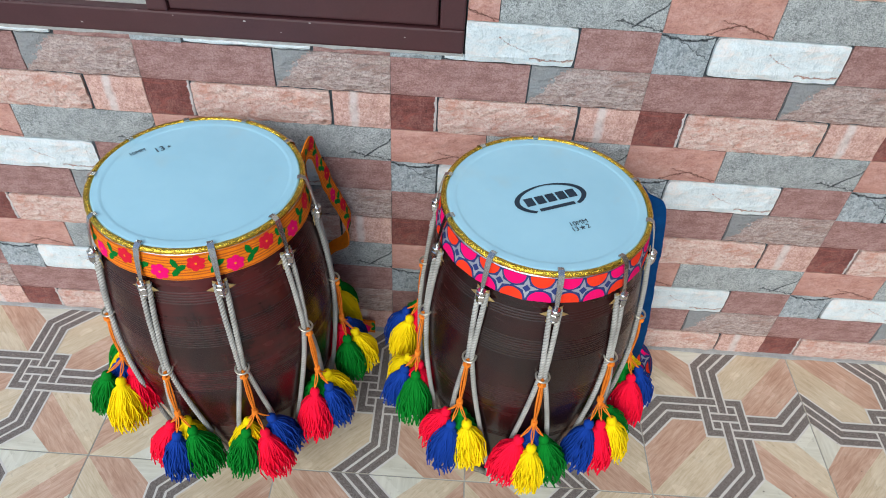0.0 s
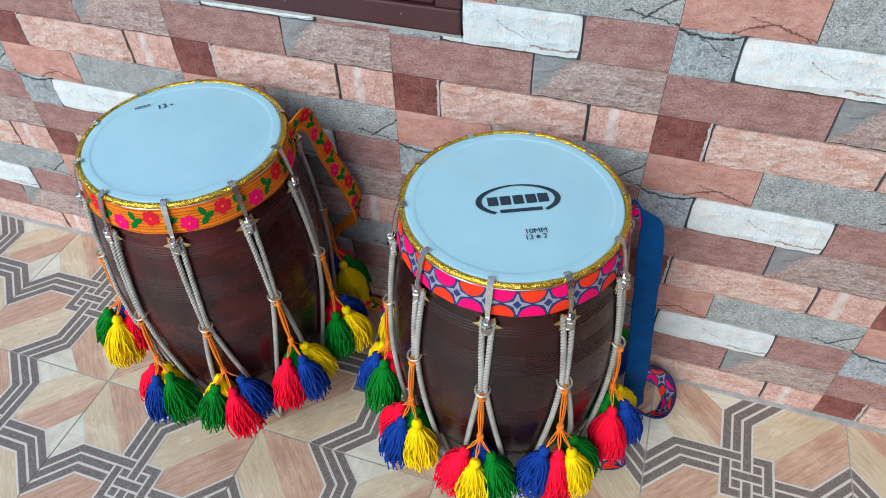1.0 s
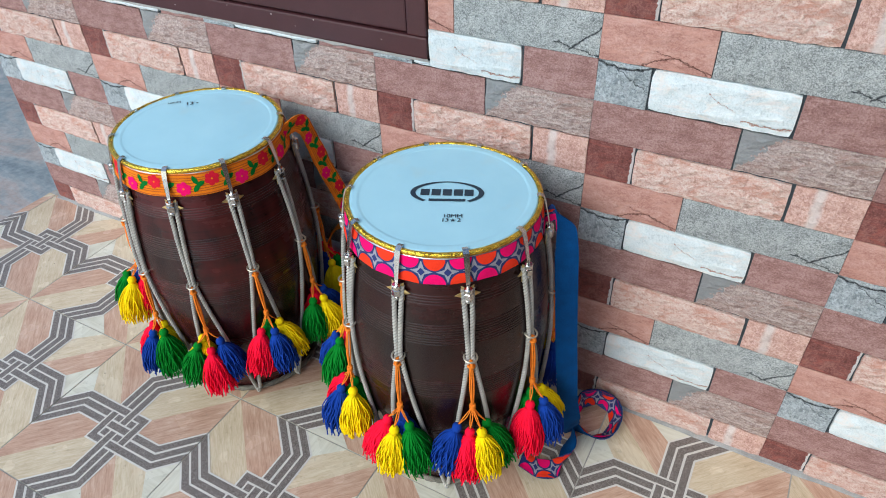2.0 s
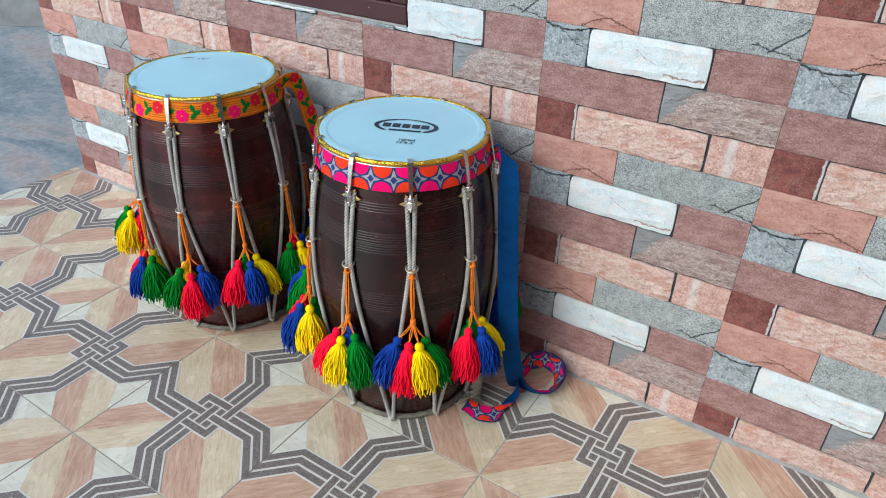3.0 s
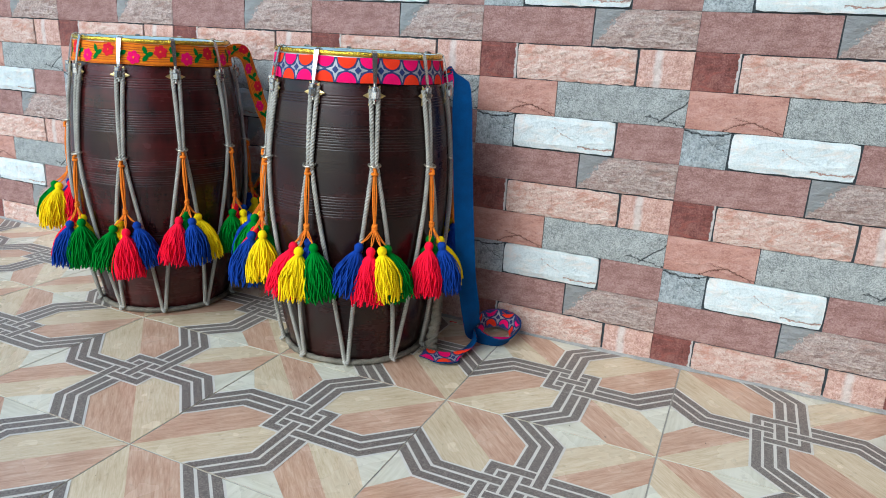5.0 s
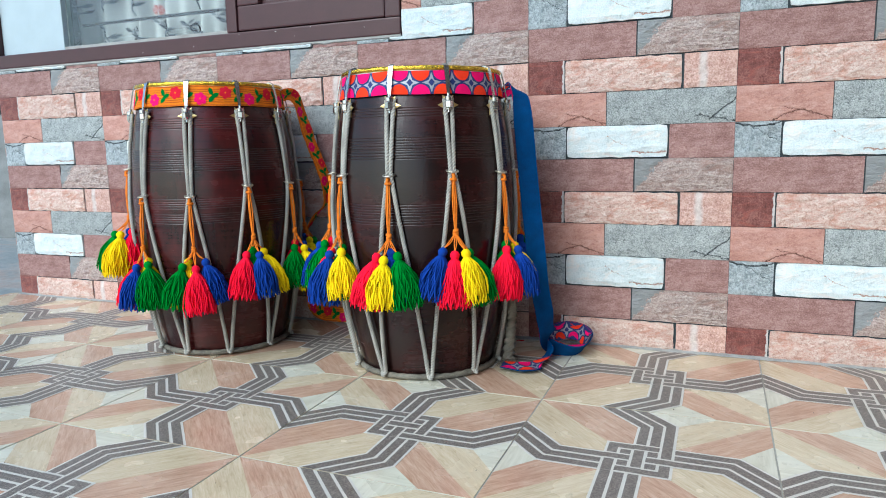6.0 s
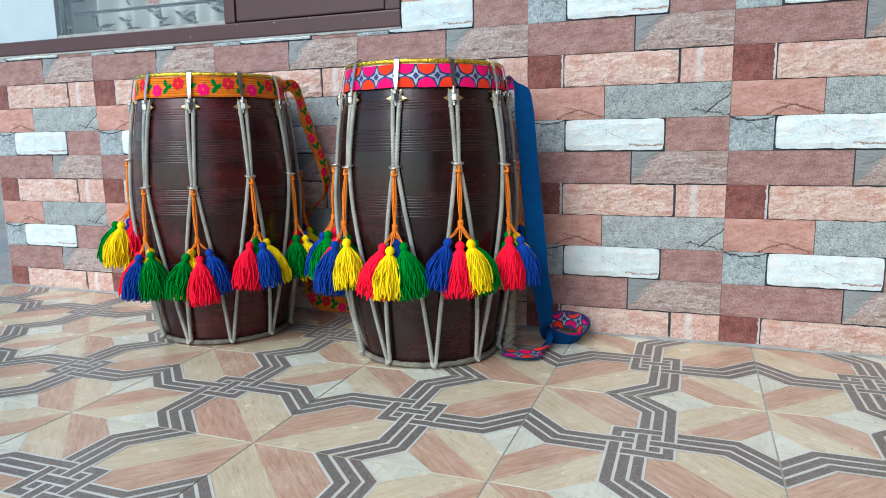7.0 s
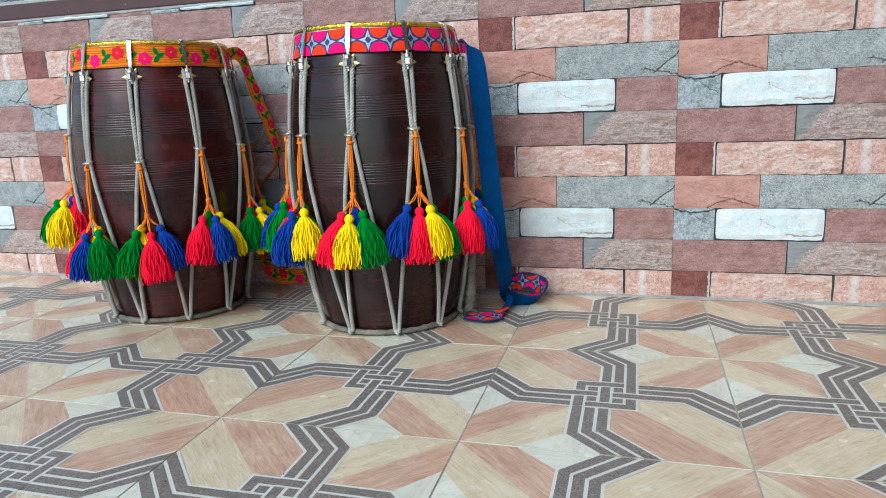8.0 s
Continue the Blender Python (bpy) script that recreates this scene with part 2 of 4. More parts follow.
gm.colour(gm.ramp(gf, [(0.35, (0.52, 0.30, 0.03)), (0.6, (0.86, 0.60, 0.08))])).bump(gf, 0.8, 0.003)
GOLD = gm.m


def shell_wood(name, low, high, red):
    """Dark varnished wood with a worn red bloom."""
    m = Mat(name, 0.3, spec=0.38)
    grain = m.noise(9, 6, 0.65, m.coords((6, 6, 0.7)), 0.5)
    cloud = m.noise(6, 4, 0.6)
    lathe = m.noise(7, 5, 0.7, m.coords((0.5, 0.5, 14)), 0.4)
    wear = m.math("MULTIPLY_ADD", lathe, 0.22, m.math("MULTIPLY", cloud, 0.78))
    c = m.ramp(m.math("MULTIPLY_ADD", lathe, 0.3, m.math("MULTIPLY", grain, 0.7)), [(0.36, low), (0.62, high)])
    c = m.mix(m.ramp(wear, [(0.47, (0, 0, 0)), (0.64, (0.8, 0.8, 0.8))]), c, red)
    scuff = m.noise(26, 6, 0.8, m.coords((1, 1, 2.6), move=(2, 5, 1)), 1.0)
    c = m.mix(m.ramp(scuff, [(0.64, (0, 0, 0)), (0.72, (0.5, 0.5, 0.5))]), c, tuple(2.2 * v + 0.02 for v in high))
    m.colour(c).roughness(wear, 0.15, 0.36)
    m.bump(m.math("ADD", m.math("MULTIPLY_ADD", lathe, 1.2, grain), m.math("MULTIPLY", m.noise(120, 3), 0.3)), 0.12, 0.002)
    return m.m


WOOD_R = shell_wood("brown_varnished_wood", (0.008, 0.0036, 0.0034), (0.018, 0.006, 0.0054), (0.040, 0.0065, 0.006))
WOOD_L = shell_wood("maroon_varnished_wood", (0.012, 0.004, 0.004), (0.036, 0.008, 0.008), (0.095, 0.010, 0.010))
B_ORANGE = plain("orange_ribbon", (0.80, 0.21, 0.010), 0.75, var=0.2, scale=60, fine=700, bump=0.5)
B_DEEP = plain("deep_orange_thread", (0.50, 0.10, 0.015), 0.7, var=0.2, fine=700)
B_GREEN = plain("green_embroidery", (0.003, 0.15, 0.02), 0.80, var=0.25, fine=800, bump=0.5)
B_PINK = plain("magenta_embroidery", (0.90, 0.004, 0.14), 0.8, var=0.2, fine=800, bump=0.5)
B_RED = plain("red_embroidery", (0.66, 0.012, 0.035), 0.8, var=0.2, fine=800, bump=0.5)
B_FLAME = plain("flame_orange_embroidery", (0.94, 0.045, 0.015), 0.8, var=0.2, fine=800, bump=0.5)
B_SILVER = plain("silver_grey_embroidery", (0.36, 0.37, 0.41), 0.45, 0.3, var=0.2, fine=800, bump=0.5)
B_NAVY = plain("navy_embroidery", (0.018, 0.035, 0.15), 0.6, var=0.2, fine=800, bump=0.4)
CLOTH = plain("blue_cotton_cloth", (0.002, 0.046, 0.155), 0.85, var=0.34, scale=30, fine=600, bump=0.5, dist=0.002)


# ---- building helpers ----
class MB:
    """Gathers vertices, faces, material slots and a flat map, and makes one mesh of them."""

    def __init__(self):
        self.v, self.f, self.mi, self.uv, self.mats = [], [], [], [], []

    def slot(self, m):
        if m not in self.mats:
            self.mats.append(m)
        return self.mats.index(m)

    def face(self, pts, m, uv=None):
        n = len(self.v)
        self.v.extend(tuple(p) for p in pts)
        self.f.append(tuple(range(n, n + len(pts))))
        self.mi.append(self.slot(m))
        self.uv.append(uv or [(p[0], p[1]) for p in pts])

    def grid(self, rows, m, wrap_u=False, wrap_v=False):
        """A sheet over rows of points (rows share their number of points)."""
        n, k, base = len(rows), len(rows[0]), len(self.v)
        for r in rows:
            self.v.extend(tuple(p) for p in r)
        s = self.slot(m)
        for i in range(n if wrap_v else n - 1):
            for j in range(k if wrap_u else k - 1):
                a, b = i, (i + 1) % n
                c, d = j, (j + 1) % k
                q = (base + a * k + c, base + a * k + d, base + b * k + d, base + b * k + c)
                self.f.append(q)
                self.mi.append(s)
                self.uv.append([(self.v[x][0], self.v[x][1]) for x in q])

    def box(self, lo, hi, m):
        (x0, y0, z0), (x1, y1, z1) = lo, hi
        p = [(x0, y0, z0), (x1, y0, z0), (x1, y1, z0), (x0, y1, z0), (x0, y0, z1), (x1, y0, z1), (x1, y1, z1), (x0, y1, z1)]
        for q in ((0, 3, 2, 1), (4, 5, 6, 7), (0, 1, 5, 4), (1, 2, 6, 5), (2, 3, 7, 6), (3, 0, 4, 7)):
            self.face([p[i] for i in q], m)

    def mesh(self, name, smooth=False, bevel=0.0, weld=False):
        me = bpy.data.meshes.new(name)
        me.from_pydata(self.v, [], self.f)
        for m in self.mats:
            me.materials.append(m)
        me.polygons.foreach_set("material_index", self.mi)
        layer = me.uv_layers.new(name="flat")
        layer.data.foreach_set("uv", [c for face in self.uv for p in face for c in p])
        if bevel or weld:
            bm = bmesh.new()
            bm.from_mesh(me)
            bmesh.ops.remove_doubles(bm, verts=bm.verts, dist=1e-6)
            if bevel:
                bmesh.ops.bevel(bm, geom=list(bm.edges), offset=bevel, segments=2, affect="EDGES", profile=0.6)
            bm.to_mesh(me)
            bm.free()
        me.polygons.foreach_set("use_smooth", [smooth] * len(me.polygons))
        me.update()
        return me


def part(name, me, parent, label="", at=None):
    ob = new(name, me)
    ob.parent = parent
    if at is not None:
        ob.matrix_basis = at
    if label:
        ob["label"] = label
    return ob


def box_mesh(name, lo, hi, m, bevel=0.004):
    b = MB()
    b.box(lo, hi, m)
    return b.mesh(name, bevel=bevel)


def spline(pts, n):
    """n points on a smooth curve through pts (tuples of any length)."""
    p = [np.array(q, float) for q in pts]
    p = [2 * p[0] - p[1]] + p + [2 * p[-1] - p[-2]]
    out = []
    for i in range(n):
        u = i / (n - 1) * (len(pts) - 1)
        k = min(int(u), len(pts) - 2)
        t = u - k
        a, b, c, d = p[k:k + 4]
        out.append(0.5 * (2 * b + (c - a) * t + (2 * a - 5 * b + 4 * c - d) * t * t + (3 * b - a - 3 * c + d) * t ** 3))
    return out


def tube(b, pts, radius, m, sides=8, twist=0.0, lobes=3, depth=0.0, cap=True):
    """A tube along pts; with lobes it is laid like twisted rope."""
    pts = [Vector(p) for p in pts]
    rows, way, ways = [], 0.0, []
    ref = Vector((0.3, 0.2, 1)).normalized()
    for i, p in enumerate(pts):
        d = (pts[min(i + 1, len(pts) - 1)] - pts[max(i - 1, 0)]).normalized()
        if i:
            way += (p - pts[i - 1]).length
        ways.append(way)
        u = d.cross(ref)
        u = (u if u.length > 0.05 else d.cross(Vector((1, 0, 0)))).normalized()
        w = d.cross(u)
        r0 = radius(i / max(1, len(pts) - 1)) if callable(radius) else radius
        row = []
        for s in range(sides):
            a = 2 * math.pi * s / sides
            r = r0 * (1 + depth * math.cos(lobes * (a - way * twist)))
            row.append(p + u * (r * math.cos(a)) + w * (r * math.sin(a)))
        rows.append(row)
    first = len(b.f)
    b.grid(rows, m, wrap_u=True)
    if twist:
        for i in range(len(pts) - 1):
            for s in range(sides):
                lay_at = [(lobes * ((s + e) / sides - (ways[i + g]) * twist / (2 * math.pi)), ways[i + g] * 40) for g, e in ((0, 0), (0, 1), (1, 1), (1, 0))]
                b.uv[first + i * sides + s] = lay_at
    if cap:
        b.face(list(reversed(rows[0])), m)
        b.face(rows[-1], m)


def ring(b, centre, radius, thick, m, axis=None, n=40, k=10, wobble=0.0):
    """A torus; axis is the turn that lays it over."""
    rows = []
    for i in range(n):
        a = 2 * math.pi * i / n
        row = []
        for j in range(k):
            c = 2 * math.pi * j / k
            t = thick * (1 + wobble * noise.noise((a * 9, c * 1.3, 3)))
            p = Vector(((radius + t * math.cos(c)) * math.cos(a), (radius + t * math.cos(c)) * math.sin(a), t * math.sin(c)))
            row.append((axis @ p if axis else p) + Vector(centre))
        rows.append(row)
    b.grid(rows, m, wrap_u=True, wrap_v=True)


# ---- floor of printed tiles ----
TILE, FX, FY = 0.392, 0.1035, 0.2145
WALL_Y, WALL_END = 1.0, -1.445


def tile_mesh():
    """One tile: ivory and wood-print fields and three-strand bands that knot in the middle."""
    b = MB()
    half = 0.5 - 0.0036

    def put(pts, m, level, turn=0, uv=None):
        c, s = ((1, 0), (0, 1), (-1, 0), (0, -1))[turn]
        q = [(x * c - y * s, x * s + y * c) for x, y in pts]
        q = [(max(-half, min(half, x)), max(-half, min(half, y))) for x, y in q]
        b.face([(x * TILE, y * TILE, level * 0.0003) for x, y in q], m, uv)

    r = math.sqrt(0.5)
    for k in range(4):
        for sx, m in ((-1, T_PINK), (1, T_CREAM)):
            tri = [(0, 0), (sx * 0.5, 0.5), (0, 0.5)]
            tri = tri if sx < 0 else tri
            uv = [((sx * x + y) * r + k * 1.7, (sx * x - y) * r + sx + k * 0.6) for x, y in tri]
            if sx > 0:
                tri, uv = [tri[0], tri[1], tri[2]], uv
            else:
                tri, uv = [tri[0], tri[2], tri[1]], [uv[0], uv[2], uv[1]]
            put(tri, m, 0, k, uv)

    def bend(e):
        return 0.375 - (e + 0.135) * 0.4142

    def upper(e):
        """Where a line at offset e runs: from the tile's edge down to the straight."""
        return [(e + 0.5 - bend(e), 0.5), (e, bend(e))]

    def flip(pts):
        return [(y, x) for x, y in pts]

    def back(pts):
        return [(-x, -y) for x, y in pts]

    # ivory triangles beside the bends
    tri = [(-0.285, 0.5), (-0.135, 0.372), (-0.005, 0.5)]
    for pts in (tri, flip(tri), back(tri), back(flip(tri))):
        area = sum(pts[i - 1][0] * pts[i][1] - pts[i][0] * pts[i - 1][1] for i in range(3))
        put(pts if area > 0 else pts[::-1], T_WHITE, 1)

    def ribbon(edge, e1, e2, m, level):
        p, q = edge(e1), edge(e2)
        for i in range(len(p) - 1):
            quad = [p[i], p[i + 1], q[i + 1], q[i]]
            area = sum(quad[j - 1][0] * quad[j][1] - quad[j][0] * quad[j - 1][1] for j in range(4))
            put(quad if area > 0 else quad[::-1], m, level)

    def hook(e):
        top = upper(e)
        return top + [(e, e)] + flip(top)[::-1]

    def straight(e):
        return upper(e) + [(e, 0.0)] + back(upper(-e))[::-1]

    lines = [(hook, -0.1035), (hook, -0.0525), (lambda e: back(hook(-e)), 0.1035), (lambda e: back(hook(-e)), 0.0525),
             (straight, 0.0), (lambda e: flip(straight(e)), 0.0)]
    for k, (edge, e) in enumerate(lines):
        ribbon(edge, e - 0.0305, e + 0.0305, T_LINE, 2 + k * 0.15)
        ribbon(edge, e - 0.0195, e + 0.0195, T_DARK, 3 + k * 0.15)
    # the weave: the middle level strand lies over three, the hooks and the middle upright over the rest
    def upright_over(p, q):
        return (p == 0 and q != 0) or (p == -2 and q in (0, 1)) or (p == 2 and q in (0, -1))

    at = (-0.1035, -0.0525, 0.0, 0.0525, 0.1035)
    for i, x in enumerate(at):
        for j, y in enumerate(at):
            if abs(abs(x) - abs(y)) < 0.01 and x * y > 0:
                continue
            # is there an upright and a level strand at this crossing?
            up = (x <= 0 and y >= x) or (x >= 0 and y <= x)
            level = (y >= 0 and x <= y) or (y <= 0 and x >= y)
            if not (up and level):
                continue
            over = upright_over(i - 2, j - 2)
            along = [upright_over(i - 2, j - 2 + d) if over else not upright_over(i - 2 + d, j - 2) for d in (-1, 1)]
            for half_w, m, lev in ((0.0310, T_LINE, 4), (0.0195, T_DARK, 5)):
                lo, hi = [0.0265 if go_on else 0.0220 for go_on in along]
                quad = [(x - half_w, y - lo), (x + half_w, y - lo), (x + half_w, y + hi), (x - half_w, y + hi)] if over else \
                    [(x - lo, y - half_w), (x + hi, y - half_w), (x + hi, y + half_w), (x - lo, y + half_w)]
                put(quad, m, lev + 0.02 * (5 * i + j))
    # body of the tile
    h = half * TILE
    for i in range(4):
        (x0, y0), (x1, y1) = [((-h, -h), (h, -h), (h, h), (-h, h))[j % 4] for j in (i, i + 1)]
        b.face([(x0, y0, -0.008), (x1, y1, -0.008), (x1, y1, 0), (x0, y0, 0)], T_WHITE)
    return b.mesh("tile")


floor = tagged(new("floor", box_mesh("floor", (-1.500, -2.2, -0.06), (3.0, WALL_Y + 0.02, -0.0012), GROUT, 0)),
               "porch floor of cream and pink patterned tiles with dark knotted bands", "floor", kind="structure")
TILE_MESH = tile_mesh()
cut = bmesh.new()
cut.from_mesh(TILE_MESH)
bmesh.ops.bisect_plane(cut, geom=cut.verts[:] + cut.edges[:] + cut.faces[:], plane_co=(TILE / 2 - 0.034, 0, 0), plane_no=(-1, 0, 0), clear_outer=True)
EDGE_MESH = TILE_MESH.copy()
cut.to_mesh(EDGE_MESH)
cut = bmesh.new()
cut.from_mesh(TILE_MESH)
bmesh.ops.bisect_plane(cut, geom=cut.verts[:] + cut.edges[:] + cut.faces[:], plane_co=(0, TILE / 2 - 0.034, 0), plane_no=(0, -1, 0), clear_outer=True)
EDGE_TURNED = TILE_MESH.copy()
cut.to_mesh(EDGE_TURNED)
for i in range(-5, 7):
    for j in range(-6, 2):
        odd = (i + j) % 2
        me = TILE_MESH if i > -5 else (EDGE_TURNED if odd else EDGE_MESH)
        # a turned cut tile shows its other side to the edge
        t = part("tile", me, floor, at=pose(FX + TILE * (i + 0.5), FY + TILE * (j + 0.5), random.uniform(-0.0002, 0.0002), 0, 0,
                                           (-90 if i == -5 else 90) if odd else 0))

# ---- wall of stone-look tiles ----
WIN_X, WIN_Z, WIN_TOP = 0.040, 0.757, 1.95
PX, PZ, SEAM, ROW_TOP = 0.4525, 0.300, 0.3665, 0.6665
ROW = PZ / 4
ROWS_OF = [
    [("dark", 0.0, 0.188), ("peach", 0.192, 0.757), ("pink", 0.763, 1.0)],
    [("salmon", 0.0, 0.40), ("grey", 0.402, 1.0)],
    [("blue", 0.0, 0.198), ("white", 0.203, 0.70), ("maroon", 0.705, 1.0)],
    [("maroon", 0.0, 0.54), ("brown", 0.543, 1.0)],
]
PROUD = {"dark": (0.003, 0.0012), "peach": (0.007, 0.0035), "pink": (0.005, 0.0025), "salmon": (0.004, 0.0015), "grey": (0.004, 0.0012),
         "blue": (0.004, 0.003), "white": (0.007, 0.0022), "maroon": (0.003, 0.0012), "brown": (0.005, 0.0035)}
RAGGED = {"white": 0.0024, "peach": 0.002, "dark": 0.001, "brown": 0.0016}
BRICKS = {}


def brick_points(kind, w, h, lo, hi, zl, zh):
    """A moulded stone within (lo, hi) x (zl, zh) of its own centre, its face towards -y; all stones of a kind have one shape."""
    proud, rough = PROUD[kind]
    rag = RAGGED.get(kind, 0.0006)
    nx, nz = max(2, round((hi - lo) / 0.017)), max(2, round((zh - zl) / 0.0125))
    seed = sum(map(ord, kind))
    rows = []
    for j in range(nz + 1):
        row = []
        for i in range(nx + 1):
            x, z = lo + (hi - lo) * i / nx, zl + (zh - zl) * j / nz
            y = -proud + rough * (noise.noise((x * 42 + seed, z * 55, 1)) + 0.6 * noise.noise((x * 110 + seed, z * 130, 7)))
            if j in (0, nz):
                z += rag * noise.noise((x * 60 + seed, z * 9, 4)) * (1 if j == 0 and zl < -h / 2 + 0.01 or j == nz and zh > h / 2 - 0.01 else 0)
            if i in (0, nx):
                x += rag * noise.noise((z * 90 + seed, x * 9, 9))
            if i in (0, nx) or j in (0, nz):
                y = max(y + 0.35 * proud, -proud)
            if kind in ("white", "peach"):
                ax, az = max(0, abs(x) - w / 2 + 0.012) / 0.012, max(0, abs(z) - h / 2 + 0.012) / 0.012
                pull = (0.0022 if kind == "white" else 0.0008) * ax * az
                x, z = x - math.copysign(pull, x), z - math.copysign(pull, z)
            row.append((x, y, z))
        rows.append(row)
    return rows


def brick_mesh(kind, w, h, lo, hi, zl, zh):
    key = (kind, round(w, 3), round(lo, 3), round(hi, 3), round(zl, 3), round(zh, 3))
    if key not in BRICKS:
        b = MB()
        rows = brick_points(kind, w, h, lo, hi, zl, zh)
        b.grid(rows, M[kind])
        rim = rows[0] + [r[-1] for r in rows[1:]] + rows[-1][-2::-1] + [r[0] for r in rows[-2:0:-1]]
        b.grid([[(x, 0.006, z) for x, y, z in rim], rim], M[kind], wrap_u=True)
        BRICKS[key] = b.mesh("brick")
    return BRICKS[key]


wall_front = tagged(new("wall_front", box_mesh("wall_front", (WALL_END + 0.004, WALL_Y + 0.001, -0.05), (3.0, WALL_Y + 0.14, WIN_Z - 0.002), JOINT, 0)),
                    "house wall clad with white, pink, grey and maroon split-stone tiles", "wall", kind="structure")
part("wall_core", box_mesh("wall_core", (WIN_X + 0.002, WALL_Y + 0.0012, WIN_Z - 0.002), (3.0, WALL_Y + 0.14, 2.7), JOINT, 0), wall_front)
part("wall_core", box_mesh("wall_core", (WALL_END + 0.004, WALL_Y + 0.0012, WIN_TOP), (WIN_X + 0.002, WALL_Y + 0.14, 2.7), PLASTER, 0), wall_front)
part("plaster", box_mesh("plaster", (WIN_X + 0.004, WALL_Y - 0.004, 1.343), (3.0, WALL_Y + 0.001, 2.7), PLASTER, 0), wall_front)
GAP = 0.0008
INSET = {"white": (0.0006, 0.0006, 0.003, 0.0004), "peach": (0.0005, 0.0012, 0.0008, 0.0014), "brown": (0.0008, 0.0, 0.0014, 0.0), "pink": (0.0006, 0.0, 0.0006, 0.0006)}
far = MB()


def stone_at(kind, x0, x1, z0, z1, lo, hi, zl, zh, loose):
    left, right, under, above = INSET.get(kind, (0, 0, 0, 0))
    x0, x1, z0, z1 = x0 + left, x1 - right, z0 + under, z1 - above
    cx, cz, w, h = (x0 + x1) / 2, (z0 + z1) / 2, x1 - x0 - GAP, z1 - z0 - GAP
    lo, hi, zl, zh = max(lo - cx, -w / 2), min(hi - cx, w / 2), max(zl - cz, -h / 2), min(zh - cz, h / 2)
    if hi - lo < 0.006 or zh - zl < 0.006:
        return
    if loose:
        part("brick", brick_mesh(kind, w, h, lo, hi, zl, zh), wall_front, at=pose(cx, WALL_Y, cz))
    else:
        far.grid([[(x + cx, y + WALL_Y, z + cz) for x, y, z in r] for r in brick_points(kind, w, h, lo, hi, zl, zh)], M[kind])


for k in range(-5, 6):
    for r in range(-9, 10):
        z1 = ROW_TOP - ROW * r
        z0 = z1 - ROW
        for kind, a, c in ROWS_OF[r % 4]:
            x0, x1 = SEAM + PX * (k + a), SEAM + PX * (k + c)
            if x1 < WALL_END or z1 < 0.01:
                continue
            lo, hi, zl = max(x0, WALL_END), min(x1, 2.98), max(z0, 0.0)
            loose = x1 < 1.75 and z1 < 1.03
            if z1 <= WIN_Z or lo >= WIN_X:
                stone_at(kind, x0, x1, z0, z1, lo, hi, zl, z1, loose)
            else:
                if hi > WIN_X:
                    stone_at(kind, x0, x1, z0, z1, WIN_X + 0.003, hi, zl, z1, loose)
                if z0 < WIN_Z:
                    stone_at(kind, x0, x1, z0, z1, lo, min(hi, WIN_X + 0.002), zl, WIN_Z - 0.004, loose)
rest = part("stones_beyond", far.mesh("stones_beyond"), wall_front)
rest["kind"] = "stuff"

# the end of the wall, clad with cut strips of the same tiles
wall_end = tagged(new("wall_end", box_mesh("wall_end", (WALL_END + 0.005, WALL_Y + 0.141, -0.05), (WALL_END + 0.2, 5.0, 2.7), JOINT, 0)),
                  "end face of the wall clad with cut strips of stone tile", "wall", kind="structure")
for r in range(1, 10):
    z1 = ROW_TOP - ROW * (r - 1)
    for kind, a, c in (("salmon", 0.0, 0.09), ("grey", 0.092, 0.30), ("maroon", 0.302, 0.52)) if r % 2 else (("blue", 0.0, 0.06), ("peach", 0.062, 0.26), ("brown", 0.262, 0.52)):
        w, h = c - a - GAP, ROW - GAP
        part("brick", brick_mesh(kind, w, h, -w / 2, w / 2, max(-h / 2, 0.001 - (z1 - ROW / 2)), h / 2), wall_end,
             at=pose(WALL_END, WALL_Y + (a + c) / 2, z1 - ROW / 2, 0, 0, -90))

# Added out of view: blocks sky light so the right side falls darker.
tagged(new("light_block_wall", box_mesh("light_block_wall", (1.62, -2.2, -0.05), (1.76, WALL_Y - 0.012, 2.7), SIDE_BLOCK, 0)), "added out-of-view dark wall that holds back light from the right", "wall", kind="structure")

# grey mortar line along the foot of the wall
b = MB()
rows = []
for i in range(161):
    x = WALL_END + (2.98 - WALL_END) * i / 160
    d = 0.006 + 0.004 * noise.noise((x * 14, 2, 2)) + 0.003 * noise.noise((x * 60, 2, 5))
    rows.append([(x, WALL_Y - 0.008 - d, 0.0012), (x, WALL_Y - 0.008 - d * 0.6, 0.003), (x, WALL_Y + 0.004, 0.004 + 0.4 * d)])
b.grid(rows, CEMENT)
tagged(new("trim", b.mesh("trim")), "rough line of grey mortar along the foot of the wall", "mortar joint", kind="structure")

# ---- window ----
window = tagged(new("window_1", None), "maroon painted wooden window with curtained glass and one shut shutter", "window", kind="structure")
FY0 = WALL_Y - 0.008
b = MB()
rows = []
for i in range(101):
    x = WALL_END + (WIN_X - WALL_END) * i / 100
    d = 0.004 + 0.004 * noise.noise((x * 25, 1, 2)) + 0.003 * noise.noise((x * 90, 1, 5))
    rows.append([(x, WALL_Y + 0.002, WIN_Z - 0.006 - d), (x, WALL_Y - 0.006, WIN_Z - 0.003 - 0.5 * d), (x, WALL_Y - 0.006, WIN_Z + 0.0015)])
b.grid(rows, CEMENT)
part("mortar_line", b.mesh("mortar_line"), window, "uneven grey mortar under the frame")
part("bottom_rail", box_mesh("bottom_rail", (WALL_END - 0.02, FY0, WIN_Z), (WIN_X, WALL_Y + 0.08, WIN_Z + 0.043), FRAME), window)
